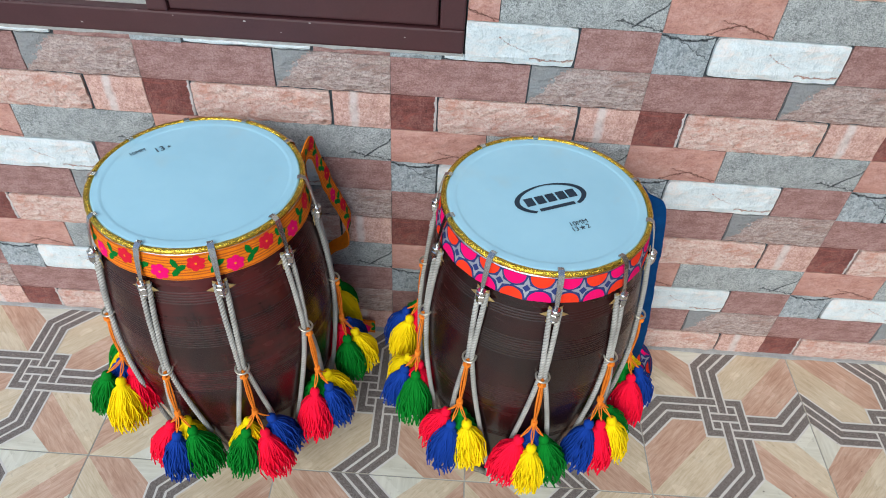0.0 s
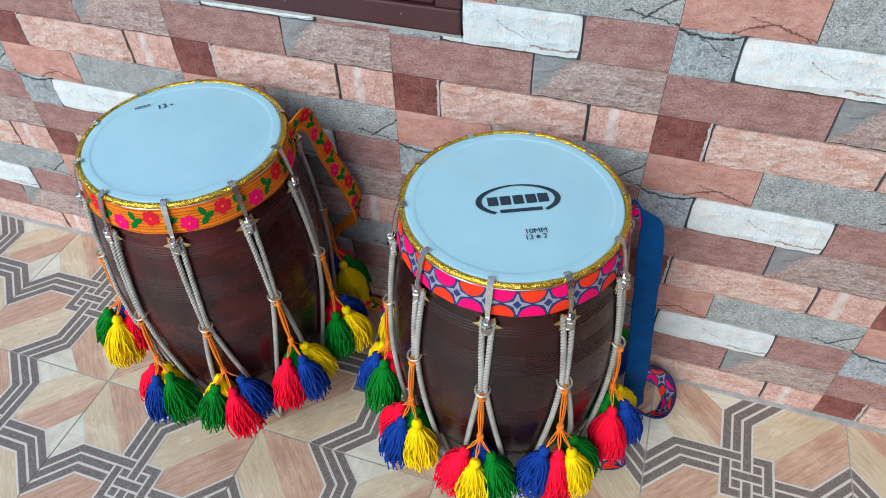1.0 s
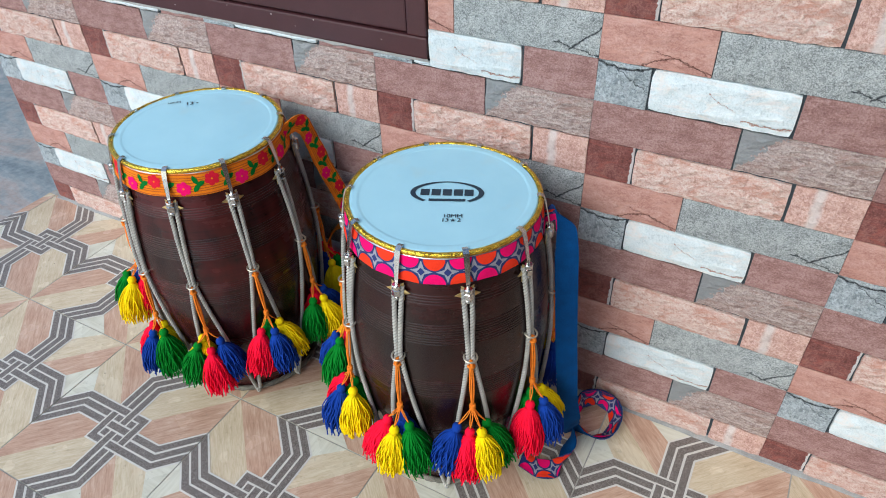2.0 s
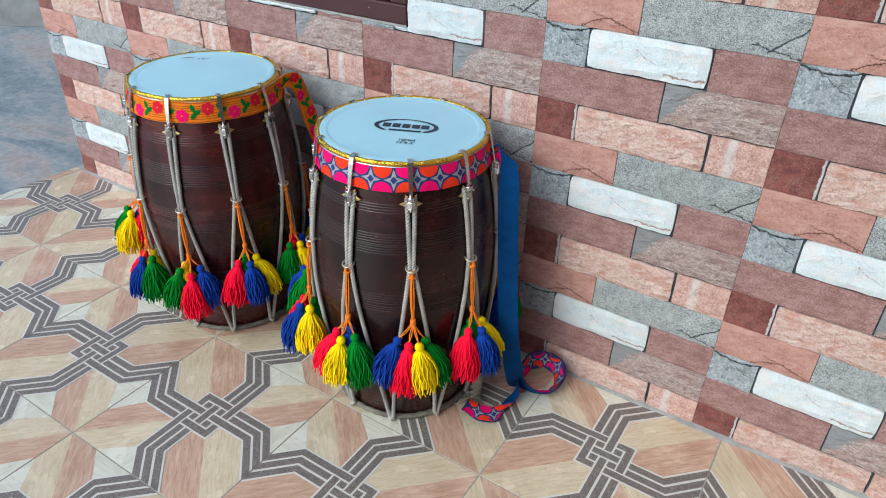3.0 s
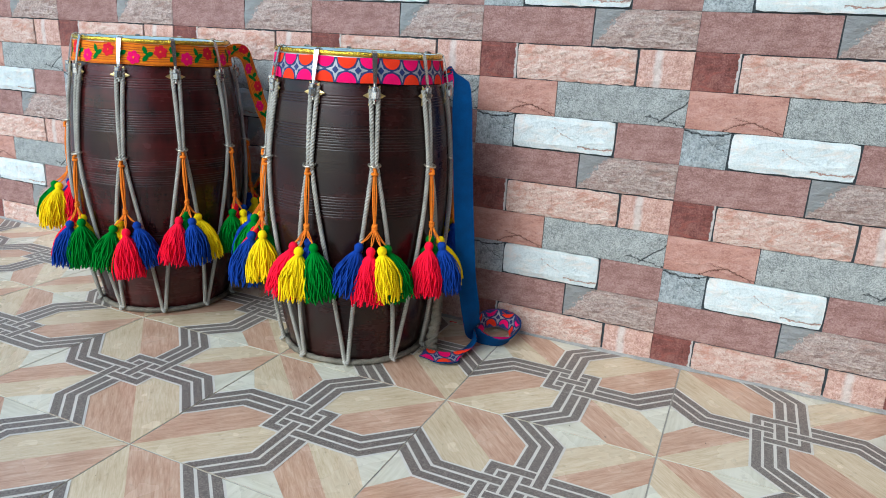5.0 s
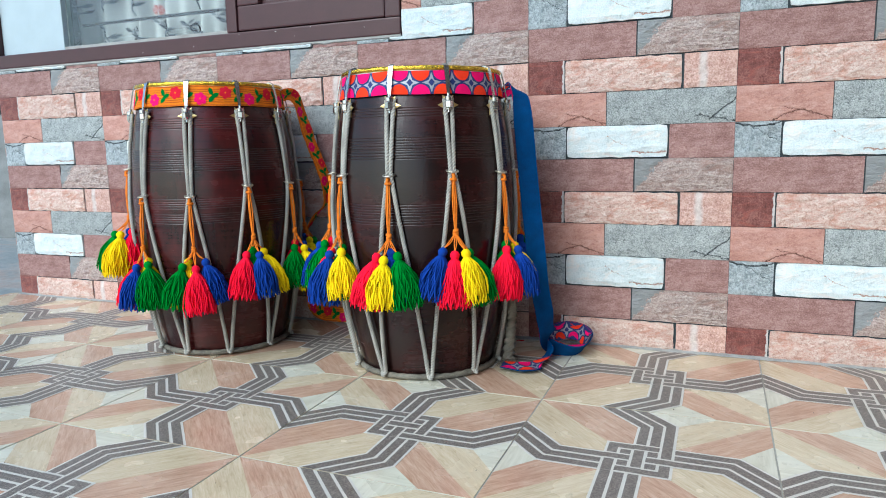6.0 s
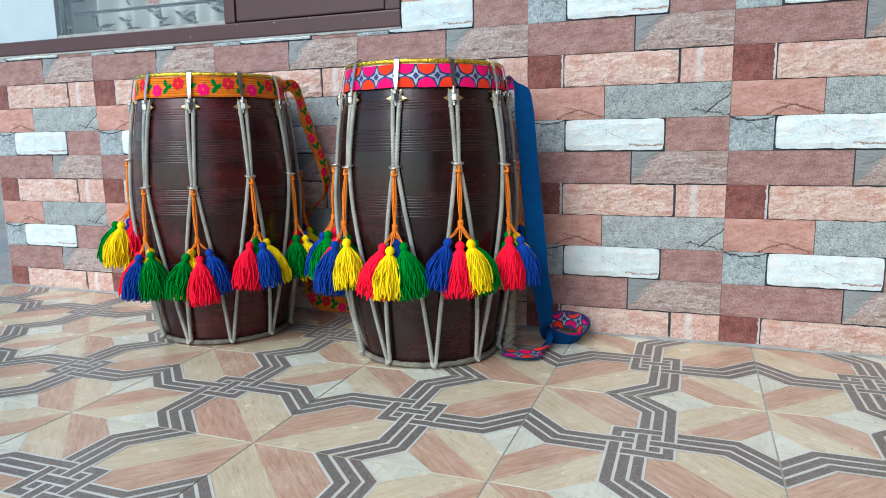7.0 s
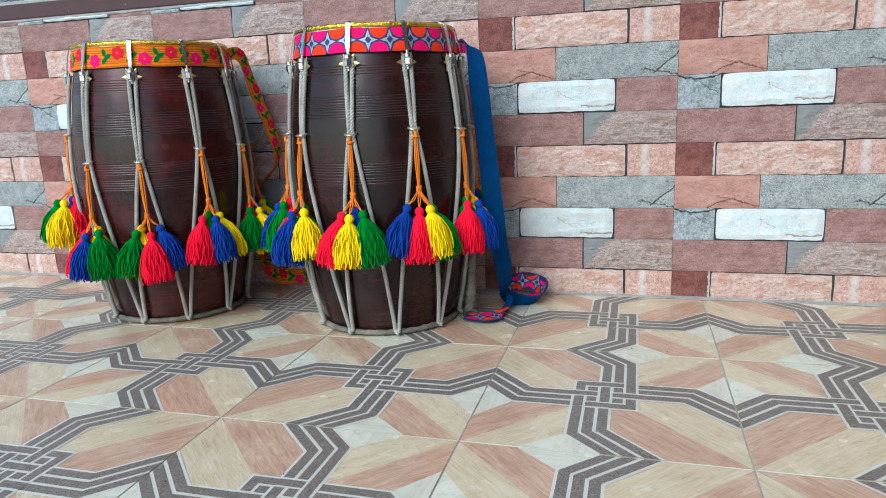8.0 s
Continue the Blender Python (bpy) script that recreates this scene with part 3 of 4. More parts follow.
part("side_post", box_mesh("side_post", (-0.002, FY0 - 0.0005, WIN_Z + 0.043), (WIN_X, WALL_Y + 0.08, WIN_TOP), FRAME), window)
part("side_post", box_mesh("side_post", (WALL_END - 0.02, FY0, WIN_Z + 0.043), (WALL_END + 0.028, WALL_Y + 0.08, WIN_TOP), FRAME), window)
part("mullion", box_mesh("mullion", (-0.492, FY0 + 0.0005, WIN_Z + 0.043), (-0.457, WALL_Y + 0.08, WIN_TOP), FRAME), window)
part("top_rail", box_mesh("top_rail", (WALL_END - 0.02, FY0, WIN_TOP), (WIN_X, WALL_Y + 0.08, WIN_TOP + 0.05), FRAME), window)
shutter = part("shutter", box_mesh("shutter", (-0.455, FY0 + 0.004, WIN_Z + 0.046), (-0.005, WALL_Y + 0.04, WIN_Z + 0.112), FRAME), window, "solid lower panel of the shutter")
part("stile", box_mesh("stile", (-0.455, FY0 + 0.004, WIN_Z + 0.1125), (-0.385, WALL_Y + 0.04, WIN_TOP - 0.003), FRAME), shutter)
part("stile", box_mesh("stile", (-0.075, FY0 + 0.004, WIN_Z + 0.1125), (-0.005, WALL_Y + 0.04, WIN_TOP - 0.003), FRAME), shutter)
glass = Mat("window_glass", 0.03)
glass.b.inputs["Transmission Weight"].default_value = 1.0
glass.b.inputs["IOR"].default_value = 1.5
glass.colour((0.9, 0.95, 0.95))
GLASS = glass.m
for x0, x1, z0, holder in ((-1.138, -0.492, WIN_Z + 0.043, window), (-0.385, -0.075, WIN_Z + 0.112, shutter)):
    p = part("pane", box_mesh("pane", (x0, WALL_Y + 0.030, z0), (x1, WALL_Y + 0.034, WIN_TOP), GLASS, 0), holder, "clear glass pane")
    p.visible_shadow = False
    part("glazing_bead", box_mesh("glazing_bead", (x0, WALL_Y + 0.012, z0 - 0.001), (x1, WALL_Y + 0.0295, z0 + 0.012), CEMENT if holder is window else FRAME, 0.003), holder)
SOOT_BAR = plain("dull_grille_paint", (0.030, 0.026, 0.026), 0.85)
WHITE_BOARD = plain("white_painted_board", (0.43, 0.50, 0.53), 0.5, var=0.1, scale=9, bump=0.1)
part("white_board", box_mesh("white_board", (WALL_END + 0.029, WALL_Y + 0.012, WIN_Z + 0.044), (-1.139, WALL_Y + 0.05, WIN_TOP), WHITE_BOARD, 0.002), window,
     "white board filling one end of the window")
for z in (WIN_Z + 0.13, WIN_Z + 0.27, WIN_Z + 0.41):
    b = MB()
    tube(b, [(-1.137 + 0.644 * i / 6, WALL_Y + 0.09, z) for i in range(7)], 0.005, SOOT_BAR, 8)
    part("grille_bar", b.mesh("grille_bar", True), window, "dark horizontal grille bar behind the glass")
b = MB()
for x, z, s in ((-0.33, 0.0, 0.002), (-0.22, 0.004, 0.0016), (-0.61, -0.02, 0.0016), (-0.06, -0.01, 0.0012), (-0.8, -0.024, 0.0014), (-0.27, -0.016, 0.001), (-0.45, 0.002, 0.0011)):
    ang = [2 * math.pi * i / 7 for i in range(7)]
    b.face([(x + s * (1.4 + 0.6 * noise.noise((a, x, 1))) * math.cos(a), FY0 - 0.0006, WIN_Z + 0.035 + z + s * 0.7 * math.sin(a)) for a in ang], CHIP)
part("chipped_paint", b.mesh("chipped_paint"), window, "small pale chips in the paint")

# curtain behind the glass
cm = Mat("white_curtain_cloth", 0.85, spec=0.2)
cv = cm.coords((1, 1, 1))
weave = cm.noise(300, 2)
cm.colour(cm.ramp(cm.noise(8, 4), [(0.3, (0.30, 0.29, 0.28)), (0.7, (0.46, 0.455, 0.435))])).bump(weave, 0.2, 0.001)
CURTAIN = cm.m
VINE = plain("grey_embroidery", (0.07, 0.07, 0.08), 0.8)
BLOOM = plain("red_bloom_embroidery", (0.42, 0.10, 0.075), 0.8)


def fold(x):
    return WALL_Y + 0.17 + 0.022 * math.sin(x * 48) + 0.012 * math.sin(x * 101 + 1)


curtain = tagged(new("curtain", None), "white curtain with grey vines and red flowers behind glass", "curtain")
b = MB()
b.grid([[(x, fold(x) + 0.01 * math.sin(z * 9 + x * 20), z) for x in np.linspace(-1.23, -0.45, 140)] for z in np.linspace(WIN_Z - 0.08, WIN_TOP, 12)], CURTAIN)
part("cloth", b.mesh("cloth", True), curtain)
b = MB()
for k in range(7):
    x0 = -1.22 + k * 0.12
    for j in range(3):
        z0 = WIN_Z + 0.03 + 0.13 * j + 0.02 * (k % 2)
        stem = [(x0 + 0.028 * math.sin(i * 0.55), 0, z0 + 0.010 * i) for i in range(11)]
        tube(b, [(x, fold(x) - 0.016, z) for x, y, z in stem], 0.0024, VINE, 5)
        for i in (2, 4, 6, 8):
            for s in (-1, 1):
                x, z = stem[i][0], stem[i][2]
                leaf = [(x, z), (x + s * 0.012, z + 0.014), (x + s * 0.030, z + 0.016), (x + s * 0.016, z + 0.001)]
                b.face([(u, fold(u) - 0.017, w) for u, w in leaf], VINE)
part("vine", b.mesh("vine"), curtain, "grey embroidered vines")
for k in range(5):
    b = MB()
    x0, z0 = -1.03 + k * 0.14, WIN_Z + 0.06 + 0.11 * (k % 2)
    for q in range(6):
        a = q * math.pi / 3
        pts = [(x0, z0)] + [(x0 + 0.016 * math.cos(a + d), z0 + 0.016 * math.sin(a + d)) for d in (-0.4, 0, 0.4)]
        b.face([(u, fold(u) - 0.018, w) for u, w in pts], BLOOM)
    part("bloom", b.mesh("bloom"), curtain, "dull red embroidered flower")

# the room behind, closed; its indoor shade is put into a dark wall colour
ROOM = plain("room_shade_tone", (0.10, 0.12, 0.13), 0.9)
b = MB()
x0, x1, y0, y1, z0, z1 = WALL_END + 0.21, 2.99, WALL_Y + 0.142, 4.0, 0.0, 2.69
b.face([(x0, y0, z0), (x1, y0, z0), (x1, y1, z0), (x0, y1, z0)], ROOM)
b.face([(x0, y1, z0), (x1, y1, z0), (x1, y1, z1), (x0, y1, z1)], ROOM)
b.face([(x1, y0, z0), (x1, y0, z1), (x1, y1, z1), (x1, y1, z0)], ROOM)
tagged(new("wall_room", b.mesh("wall_room")), "plain walls of the room behind the window, indoor shade put into their colour", "wall", kind="structure")
tagged(new("ceiling", box_mesh("ceiling", (WALL_END, WALL_Y, 2.7), (3.0, 5.0, 2.8), PLASTER, 0)), "plain roof slab over the room", "ceiling", kind="structure")

# ---- ground outside the porch ----
wet = Mat("wet_concrete", 0.35, spec=0.5)
w1, w2 = wet.noise(1.3, 7, 0.7, wet.coords((1, 2.4, 1), turn=(0, 0, 0.5)), 0.9), wet.noise(30, 6, 0.75)
wc = wet.ramp(w1, [(0.36, (0.15, 0.20, 0.225)), (0.47, (0.28, 0.325, 0.34)), (0.53, (0.44, 0.42, 0.40)), (0.58, (0.47, 0.36, 0.31)), (0.66, (0.32, 0.34, 0.34))])
wet.colour(wet.mix(0.3, wc, wet.ramp(w2, [(0.38, (0.12, 0.13, 0.13)), (0.62, (0.50, 0.50, 0.49))]))).roughness(w1, 0.1, 0.7)
wet.bump(w2, 0.25, 0.004)
b = MB()
b.grid([[(x, y, -0.03 + (0.004 * noise.noise((x, y, 0)) if abs(x) < 8 and abs(y) < 8 else 0)) for x in (-400, -60, -12, -7, -5, -4, -3, -2, -1.5, 3, 12, 60, 400)]
        for y in (-400, -60, -12, -6, -3, -1, 0, 1, 2, 3, 5, 8, 60, 400)], wet.m)
tagged(new("ground", b.mesh("ground", True)), "worn wet grey concrete yard beside the porch", "ground", kind="structure")
SLAB = plain("grey_stone_slab", (0.25, 0.25, 0.24), 0.85, var=0.5, scale=5, bump=0.6, dist=0.006)
SOOT = plain("sooty_brick", (0.045, 0.048, 0.052), 0.9, var=0.5, scale=5, bump=0.7, dist=0.01)


def slab(w, h, d, at, seed):
    b = MB()
    rim = [(-0.5, 0), (-0.52, 0.45), (-0.30, 0.93), (-0.05, 1.0), (0.30, 0.80), (0.49, 0.36), (0.5, 0.0)]
    rim = [((x + 0.03 * noise.noise((x * 3, z * 3, seed))) * w, z * h) for x, z in rim]
    b.face([(x, 0, z) for x, z in reversed(rim)], SLAB)
    b.face([(x, d, z) for x, z in rim], SLAB)
    b.grid([[(x, 0, z) for x, z in rim], [(x, d, z) for x, z in rim]], SLAB, wrap_u=True)
    ob = new("stone_slab", b.mesh("stone_slab", bevel=0.008))
    ob.matrix_basis = at
    return tagged(ob, "rough grey stone slab leaning in the yard", "stone slab", "slabs in the yard")


slab(0.75, 0.80, 0.06, pose(-3.25, 2.25, -0.03, -14, 0, 20), 1)
slab(0.60, 0.55, 0.05, pose(-3.75, 2.05, -0.03, -18, 0, 30), 2)
back = tagged(new("wall_yard", None), "dark sooty brick wall across the yard", "wall", kind="structure")
part("wall_core", box_mesh("wall_core", (-9.0, 3.45, -0.05), (-1.55, 3.7, 3.2), SOOT, 0), back)
sooty = {}
for r in range(16):
    for c in range(14):
        w = 0.30
        b = sooty.setdefault(0, box_mesh("block", (-w / 2 + 0.006, -0.02, 0.006), (w / 2 - 0.006, 0.0, 0.134), SOOT, 0.004))
        part("block", b, back, at=pose(-5.6 + 0.3 * c + (0.15 if r % 2 else 0), 3.45 + random.uniform(-0.006, 0.006), 0.14 * r))

# ---- drums ----
HOOKS = 10
PROFILE = [(0.146, 0.0), (0.149, 0.012), (0.158, 0.05), (0.172, 0.12), (0.184, 0.20), (0.192, 0.28), (0.195, 0.35), (0.192, 0.42), (0.185, 0.49), (0.1755, 0.55), (0.165, 0.60)]
HEAD_Z, HEAD_R = 0.631, 0.1620


def shell_radius(z):
    for (r0, z0), (r1, z1) in zip(PROFILE, PROFILE[1:]):
        if z <= z1:
            t = (z - z0) / (z1 - z0)
            return r0 + (r1 - r0) * t
    return PROFILE[-1][0]


SMOOTH = [tuple(p) for p in spline(PROFILE, 81)]


def smooth_radius(z):
    return float(np.interp(z, [p[1] for p in SMOOTH], [p[0] for p in SMOOTH]))


def shell_mesh(wood, grooves, groove_mat):
    """The turned body, with sets of scored rings."""
    b, levels = MB(), []
    zs = list(np.linspace(0, 0.60, 49))
    for z0, count in grooves:
        for k in range(count):
            z = z0 - k * 0.0052
            levels += [(z + 0.0018, 0), (z - 0.0018, 0), (z + 0.0011, 0), (z + 0.0004, -0.0007), (z - 0.0004, -0.0007), (z - 0.0011, 0)]
    lo = [(min(abs(z - l[0]) for l in levels) if levels else 1) for z in zs]
    prof = sorted([(z, 0) for z, d in zip(zs, lo) if d > 0.0022] + levels)
    n = 72
    rows = [[((smooth_radius(z) + o) * math.cos(2 * math.pi * i / n), (smooth_radius(z) + o) * math.sin(2 * math.pi * i / n), z) for i in range(n)] for z, o in prof]
    s_wood = b.slot(wood)
    b.grid(rows, wood, wrap_u=True)
    s_g = b.slot(groove_mat)
    for r in range(len(prof) - 1):
        if prof[r][1] < 0 and prof[r + 1][1] < 0:
            for i in range(n):
                b.mi[r * n + i] = s_g
    return b.mesh("shell", True)


def head_mesh():
    b, n = MB(), 72
    prof = [(0.0, HEAD_Z + 0.0005), (0.06, HEAD_Z + 0.0004), (0.12, HEAD_Z), (0.143, HEAD_Z - 0.0006), (0.1455, HEAD_Z - 0.0004), (0.148, HEAD_Z + 0.0006), (0.1505, HEAD_Z + 0.0004),
            (0.158, HEAD_Z + 0.0006), (HEAD_R - 0.002, HEAD_Z + 0.0005), (HEAD_R, HEAD_Z - 0.004), (HEAD_R, HEAD_Z - 0.012)]
    b.grid([[(max(r, 1e-5) * math.cos(2 * math.pi * i / n), max(r, 1e-5) * math.sin(2 * math.pi * i / n), z) for i in range(n)] for r, z in prof], SKIN, wrap_u=True)
    return b.mesh("drumhead", True)


# -- ribbons: a pattern is laid out along s and across w, then mapped on a band or a strap --
def disc(cx, cy, rx, ry, n=12, a0=0.0, a1=2 * math.pi):
    return [(cx + rx * math.cos(a0 + (a1 - a0) * i / n), cy + ry * math.sin(a0 + (a1 - a0) * i / n)) for i in range(n if a1 - a0 > 6.2 else n + 1)]


def flower_pattern(length, width, turns):
    """Red and magenta flowers with green leaves on an orange ribbon with corded edges."""
    out, step = [], length / turns
    for w in (0.05, 0.12, 0.88, 0.95):
        out.append(("line", w * width, 0.0011, B_DEEP if w in (0.05, 0.95) else B_ORANGE, 1))
    for w in (0.2, 0.3, 0.42, 0.58, 0.7, 0.8):
        out.append(("line", w * width, 0.0009, B_DEEP, 1.0))
    for k in range(turns):
        s, m = (k + 0.5) * step, (B_RED if k % 2 else B_PINK)
        w = width * (0.66 if k % 2 else 0.34)
        rr = min(0.0138, step * 0.28)
        for q in range(6):
            a = q * math.pi / 3 + 0.3
            out.append(("patch", disc(s + rr * 0.64 * math.cos(a), w + rr * 0.64 * math.sin(a), rr * 0.41, rr * 0.41, 8), m, 2))
        out.append(("patch", disc(s, w, rr * 0.5, rr * 0.5, 8), m, 2.4))
        out.append(("patch", disc(s, w, rr * 0.15, rr * 0.15, 6), B_ORANGE, 3.2))
        e = s + step * 0.5
        for sx, sw, tilt in ((-0.0035, -0.007, 0.9), (0.0045, 0.001, 0.5), (-0.004, 0.009, 1.9)):
            c, n = math.cos(tilt), math.sin(tilt)
            leaf = [(x * c - y * n, x * n + y * c) for x, y in [(-0.0095, 0), (-0.004, 0.0045), (0.004, 0.0045), (0.010, 0), (0.004, -0.0045), (-0.004, -0.0045)]]
            out.append(("patch", [(e + sx + x, width * 0.5 + sw + y) for x, y in leaf], B_GREEN, 2))
    return out


def dome_pattern(length, width, turns):
    """Magenta and flame half-rounds from both edges, silver stars with navy hearts between."""
    out, step = [], length / turns
    for k in range(turns):
        s = (k + 0.5) * step
        for edge, up, m in ((0.0, 1, B_PINK if k % 2 else B_FLAME), (width, -1, B_FLAME if k % 2 else B_PINK)):
            out.append(("patch", [(x, edge + up * abs(y)) for x, y in disc(s, 0, step * 0.475, width * 0.462, 12, 0, math.pi)][::up], B_NAVY, 1.4))
            out.append(("patch", [(x, edge + up * abs(y)) for x, y in disc(s, 0.0, step * 0.425, width * 0.425, 12, 0, math.pi)][::up], m, 2.2))
        e, c = k * step, width / 2
        star = []
        for q in range(8):
            a = q * math.pi / 4
            rx, ry = ((0.44 * step, 0.44 * width) if q % 2 == 0 else (0.17 * step, 0.15 * width))
            star.append((e + rx * math.cos(a), c + ry * math.sin(a)))
        out.append(("star", star, B_SILVER, 1))
        out.append(("patch", [(e + 0.15 * step, c), (e, c + 0.16 * width), (e - 0.15 * step, c), (e, c - 0.16 * width)], B_NAVY, 3))
    return out


def lay(b, pattern, length, place, base, width, steps):
    """Lay a pattern: place(s, w, lift) gives the point in space. Base ribbon first."""
    b.grid([[place(length * i / steps, width * j / 3, 0) for i in range(steps + 1)] for j in range(4)], base)
    for item in pattern:
        if item[0] == "line":
            _, w, half, m, lift = item
            b.grid([[place(length * i / steps, w + d * half, lift * 0.0004 * (1 if d == 0 else 0.3)) for i in range(steps + 1)] for d in (-1, 0, 1)], m)
        else:
            kind, pts, m, lift = item
            cs, cw = sum(p[0] for p in pts) / len(pts), sum(p[1] for p in pts) / len(pts)
            mid, rim = place(cs, cw, lift * 0.0004 + 0.0002), [place(s, w, lift * 0.0004) for s, w in pts]
            for i in range(len(pts)):
                b.face([mid, rim[i], rim[(i + 1) % len(pts)]], m)


BAND_LO, BAND_HI, BAND_R = 0.5765, 0.6210, 0.1745


def band_mesh(style):
    b = MB()
    length, width = 2 * math.pi * BAND_R, BAND_HI - BAND_LO

    def place(s, w, lift):
        a, sag = s / BAND_R + (0.10 if style == "flowers" else 0.405), 0.0008 * math.sin(9 * s / BAND_R)
        r = BAND_R + lift + 0.001 - 0.0065 * (w / width)
        return (r * math.cos(a), r * math.sin(a), BAND_LO + w + sag)
    if style == "flowers":
        lay(b, flower_pattern(length, width, 20), length, place, B_ORANGE, width, 120)
    else:
        lay(b, dome_pattern(length, width, 26), length, place, B_NAVY, width, 120)
    return b.mesh("embroidered_band")


def hook_mesh():
    """A flat steel claw over the rim that narrows to a threaded rod, at angle 0."""
    b = MB()
    r = HEAD_R
    line = [(r - 0.004, HEAD_Z + 0.0032, 0.0044), (r + 0.002, HEAD_Z + 0.0044, 0.0047), (r + 0.0085, HEAD_Z + 0.001, 0.0047), (r + 0.0125, HEAD_Z - 0.012, 0.0046),
            (r + 0.0165, HEAD_Z - 0.03, 0.0040), (r + 0.0195, HEAD_Z - 0.046, 0.0034), (r + 0.0210, HEAD_Z - 0.056, 0.0028)]
    rows = []
    for i, (x, z, w) in enumerate(line):
        nx, nz = ((0, 1) if i < 2 else (1, 0.15))
        t = 0.0011
        rows.append([(x + nx * t, -w, z + nz * t), (x + nx * t, w, z + nz * t), (x - nx * t, w, z - nz * t), (x - nx * t, -w, z - nz * t)])
    b.grid(rows, STEEL, wrap_u=True)
    b.face(rows[0], STEEL)
    b.face(rows[-1][::-1], STEEL)
    tube(b, [(r + 0.0205, 0, HEAD_Z - 0.052), (r + 0.0225, 0, HEAD_Z - 0.088)], 0.0029, STEEL, 8, 900, 1, 0.1)
    return b.mesh("hook")


def nut_mesh():
    b = MB()
    r = HEAD_R + 0.0222
    for z0, z1, rad, n in ((-0.066, -0.0795, 0.0082, 6), (-0.0575, -0.066, 0.0074, 16), (-0.0795, -0.083, 0.0066, 16)):
        rows = [[(r + k * rad * math.cos(2 * math.pi * i / n), k * rad * math.sin(2 * math.pi * i / n), HEAD_Z + z) for i in range(n)]
                for z, k in ((z0, 0.85), (z0 - 0.0012, 1), (z1 + 0.0012, 1), (z1, 0.85))]
        b.grid(rows, STEEL, wrap_u=True)
        b.face(rows[0], STEEL)
        b.face(rows[-1][::-1], STEEL)
    return b.mesh("nut")


def star_mesh():
    """A small pressed star behind the nut."""
    b, z, x = MB(), HEAD_Z - 0.074, 0.1795
    pts = [((0.0215 if i % 2 == 0 else 0.0115) * math.cos(i * math.pi / 6), (0.0215 if i % 2 == 0 else 0.0115) * math.sin(i * math.pi / 6)) for i in range(12)]
    tip = (x + 0.0025, 0, z)
    for i in range(12):
        (a, c), (d, e) = pts[i], pts[(i + 1) % 12]
        b.face([tip, (x, a, z + c), (x, d, z + e)], BRASS)
        b.face([(x, a, z + c), (x - 0.001, a, z + c), (x - 0.001, d, z + e), (x, d, z + e)], BRASS)
    return b.mesh("star_plate")


def on_shell(angle, z, off):
    r = smooth_radius(z) + off
    return (r * math.cos(radians(angle)), r * math.sin(radians(angle)), z)


def strand_mesh(a0, z0, a1, z1, off0=0.006, off1=0.006, wander=0.0):
    b = MB()
    n = max(6, int(abs(z0 - z1) / 0.002))
    pts = []
    for i in range(n + 1):
        t = i / n
        pts.append(on_shell(a0 + (a1 - a0) * t + wander * math.sin(t * math.pi), z0 + (z1 - z0) * t, off0 + (off1 - off0) * t))
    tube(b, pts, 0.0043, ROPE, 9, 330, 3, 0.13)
    return b.mesh("rope", True)


TASSELS = {}


def tassel_mesh(colour, kind):
    """A yarn tassel hanging from the origin: a round head, a bound neck and a skirt of strands."""
    if (colour, kind) in TASSELS:
        return TASSELS[colour, kind]
    rnd = random.Random(len(TASSELS) * 7 + 3)
    b, m = MB(), YARN[colour]
    length, spread = 0.100 + 0.006 * kind, 0.0275 + 0.003 * kind
    rows = []
    for z, r in ((0.0, 0.002), (-0.002, 0.0062), (-0.007, 0.0092), (-0.012, 0.0092), (-0.0165, 0.0066), (-0.019, 0.0068), (-0.024, 0.0125), (-0.045, spread * 0.74), (-0.07, spread * 0.86), (-0.088, spread * 0.8)):
        rows.append([((r + 0.0006 * rnd.uniform(-1, 1)) * math.cos(2 * math.pi * i / 14), (r + 0.0006 * rnd.uniform(-1, 1)) * math.sin(2 * math.pi * i / 14), z) for i in range(14)])
    b.grid(rows, m, wrap_u=True)
    for i in range(165):
        a, f = 2.399963 * i, math.sqrt((i + 0.5) / 165)
        f = 0.45 + 0.55 * f
        end = length * rnd.uniform(0.86, 1.07)
        sway, bow = rnd.uniform(-0.14, 0.14), rnd.uniform(0.9, 1.15)
        pts = []
        for k in range(6):
            t = k / 5
            r = 0.0062 * (1 - t) + spread * f * bow * (math.sin(min(1, t * 1.25) * math.pi / 2) ** 0.8) * (t > 0)
            w = a + sway * t + 0.11 * math.sin(t * 9 + i * 1.7)
            r += 0.0012 * math.sin(t * 11 + i * 2.3) * t
            pts.append((r * math.cos(w), r * math.sin(w), -0.0175 - (end - 0.0175) * t))
        tube(b, pts, 0.00135, m, 4, cap=False)
    TASSELS[colour, kind] = b.mesh("tassel", True)
    return TASSELS[colour, kind]


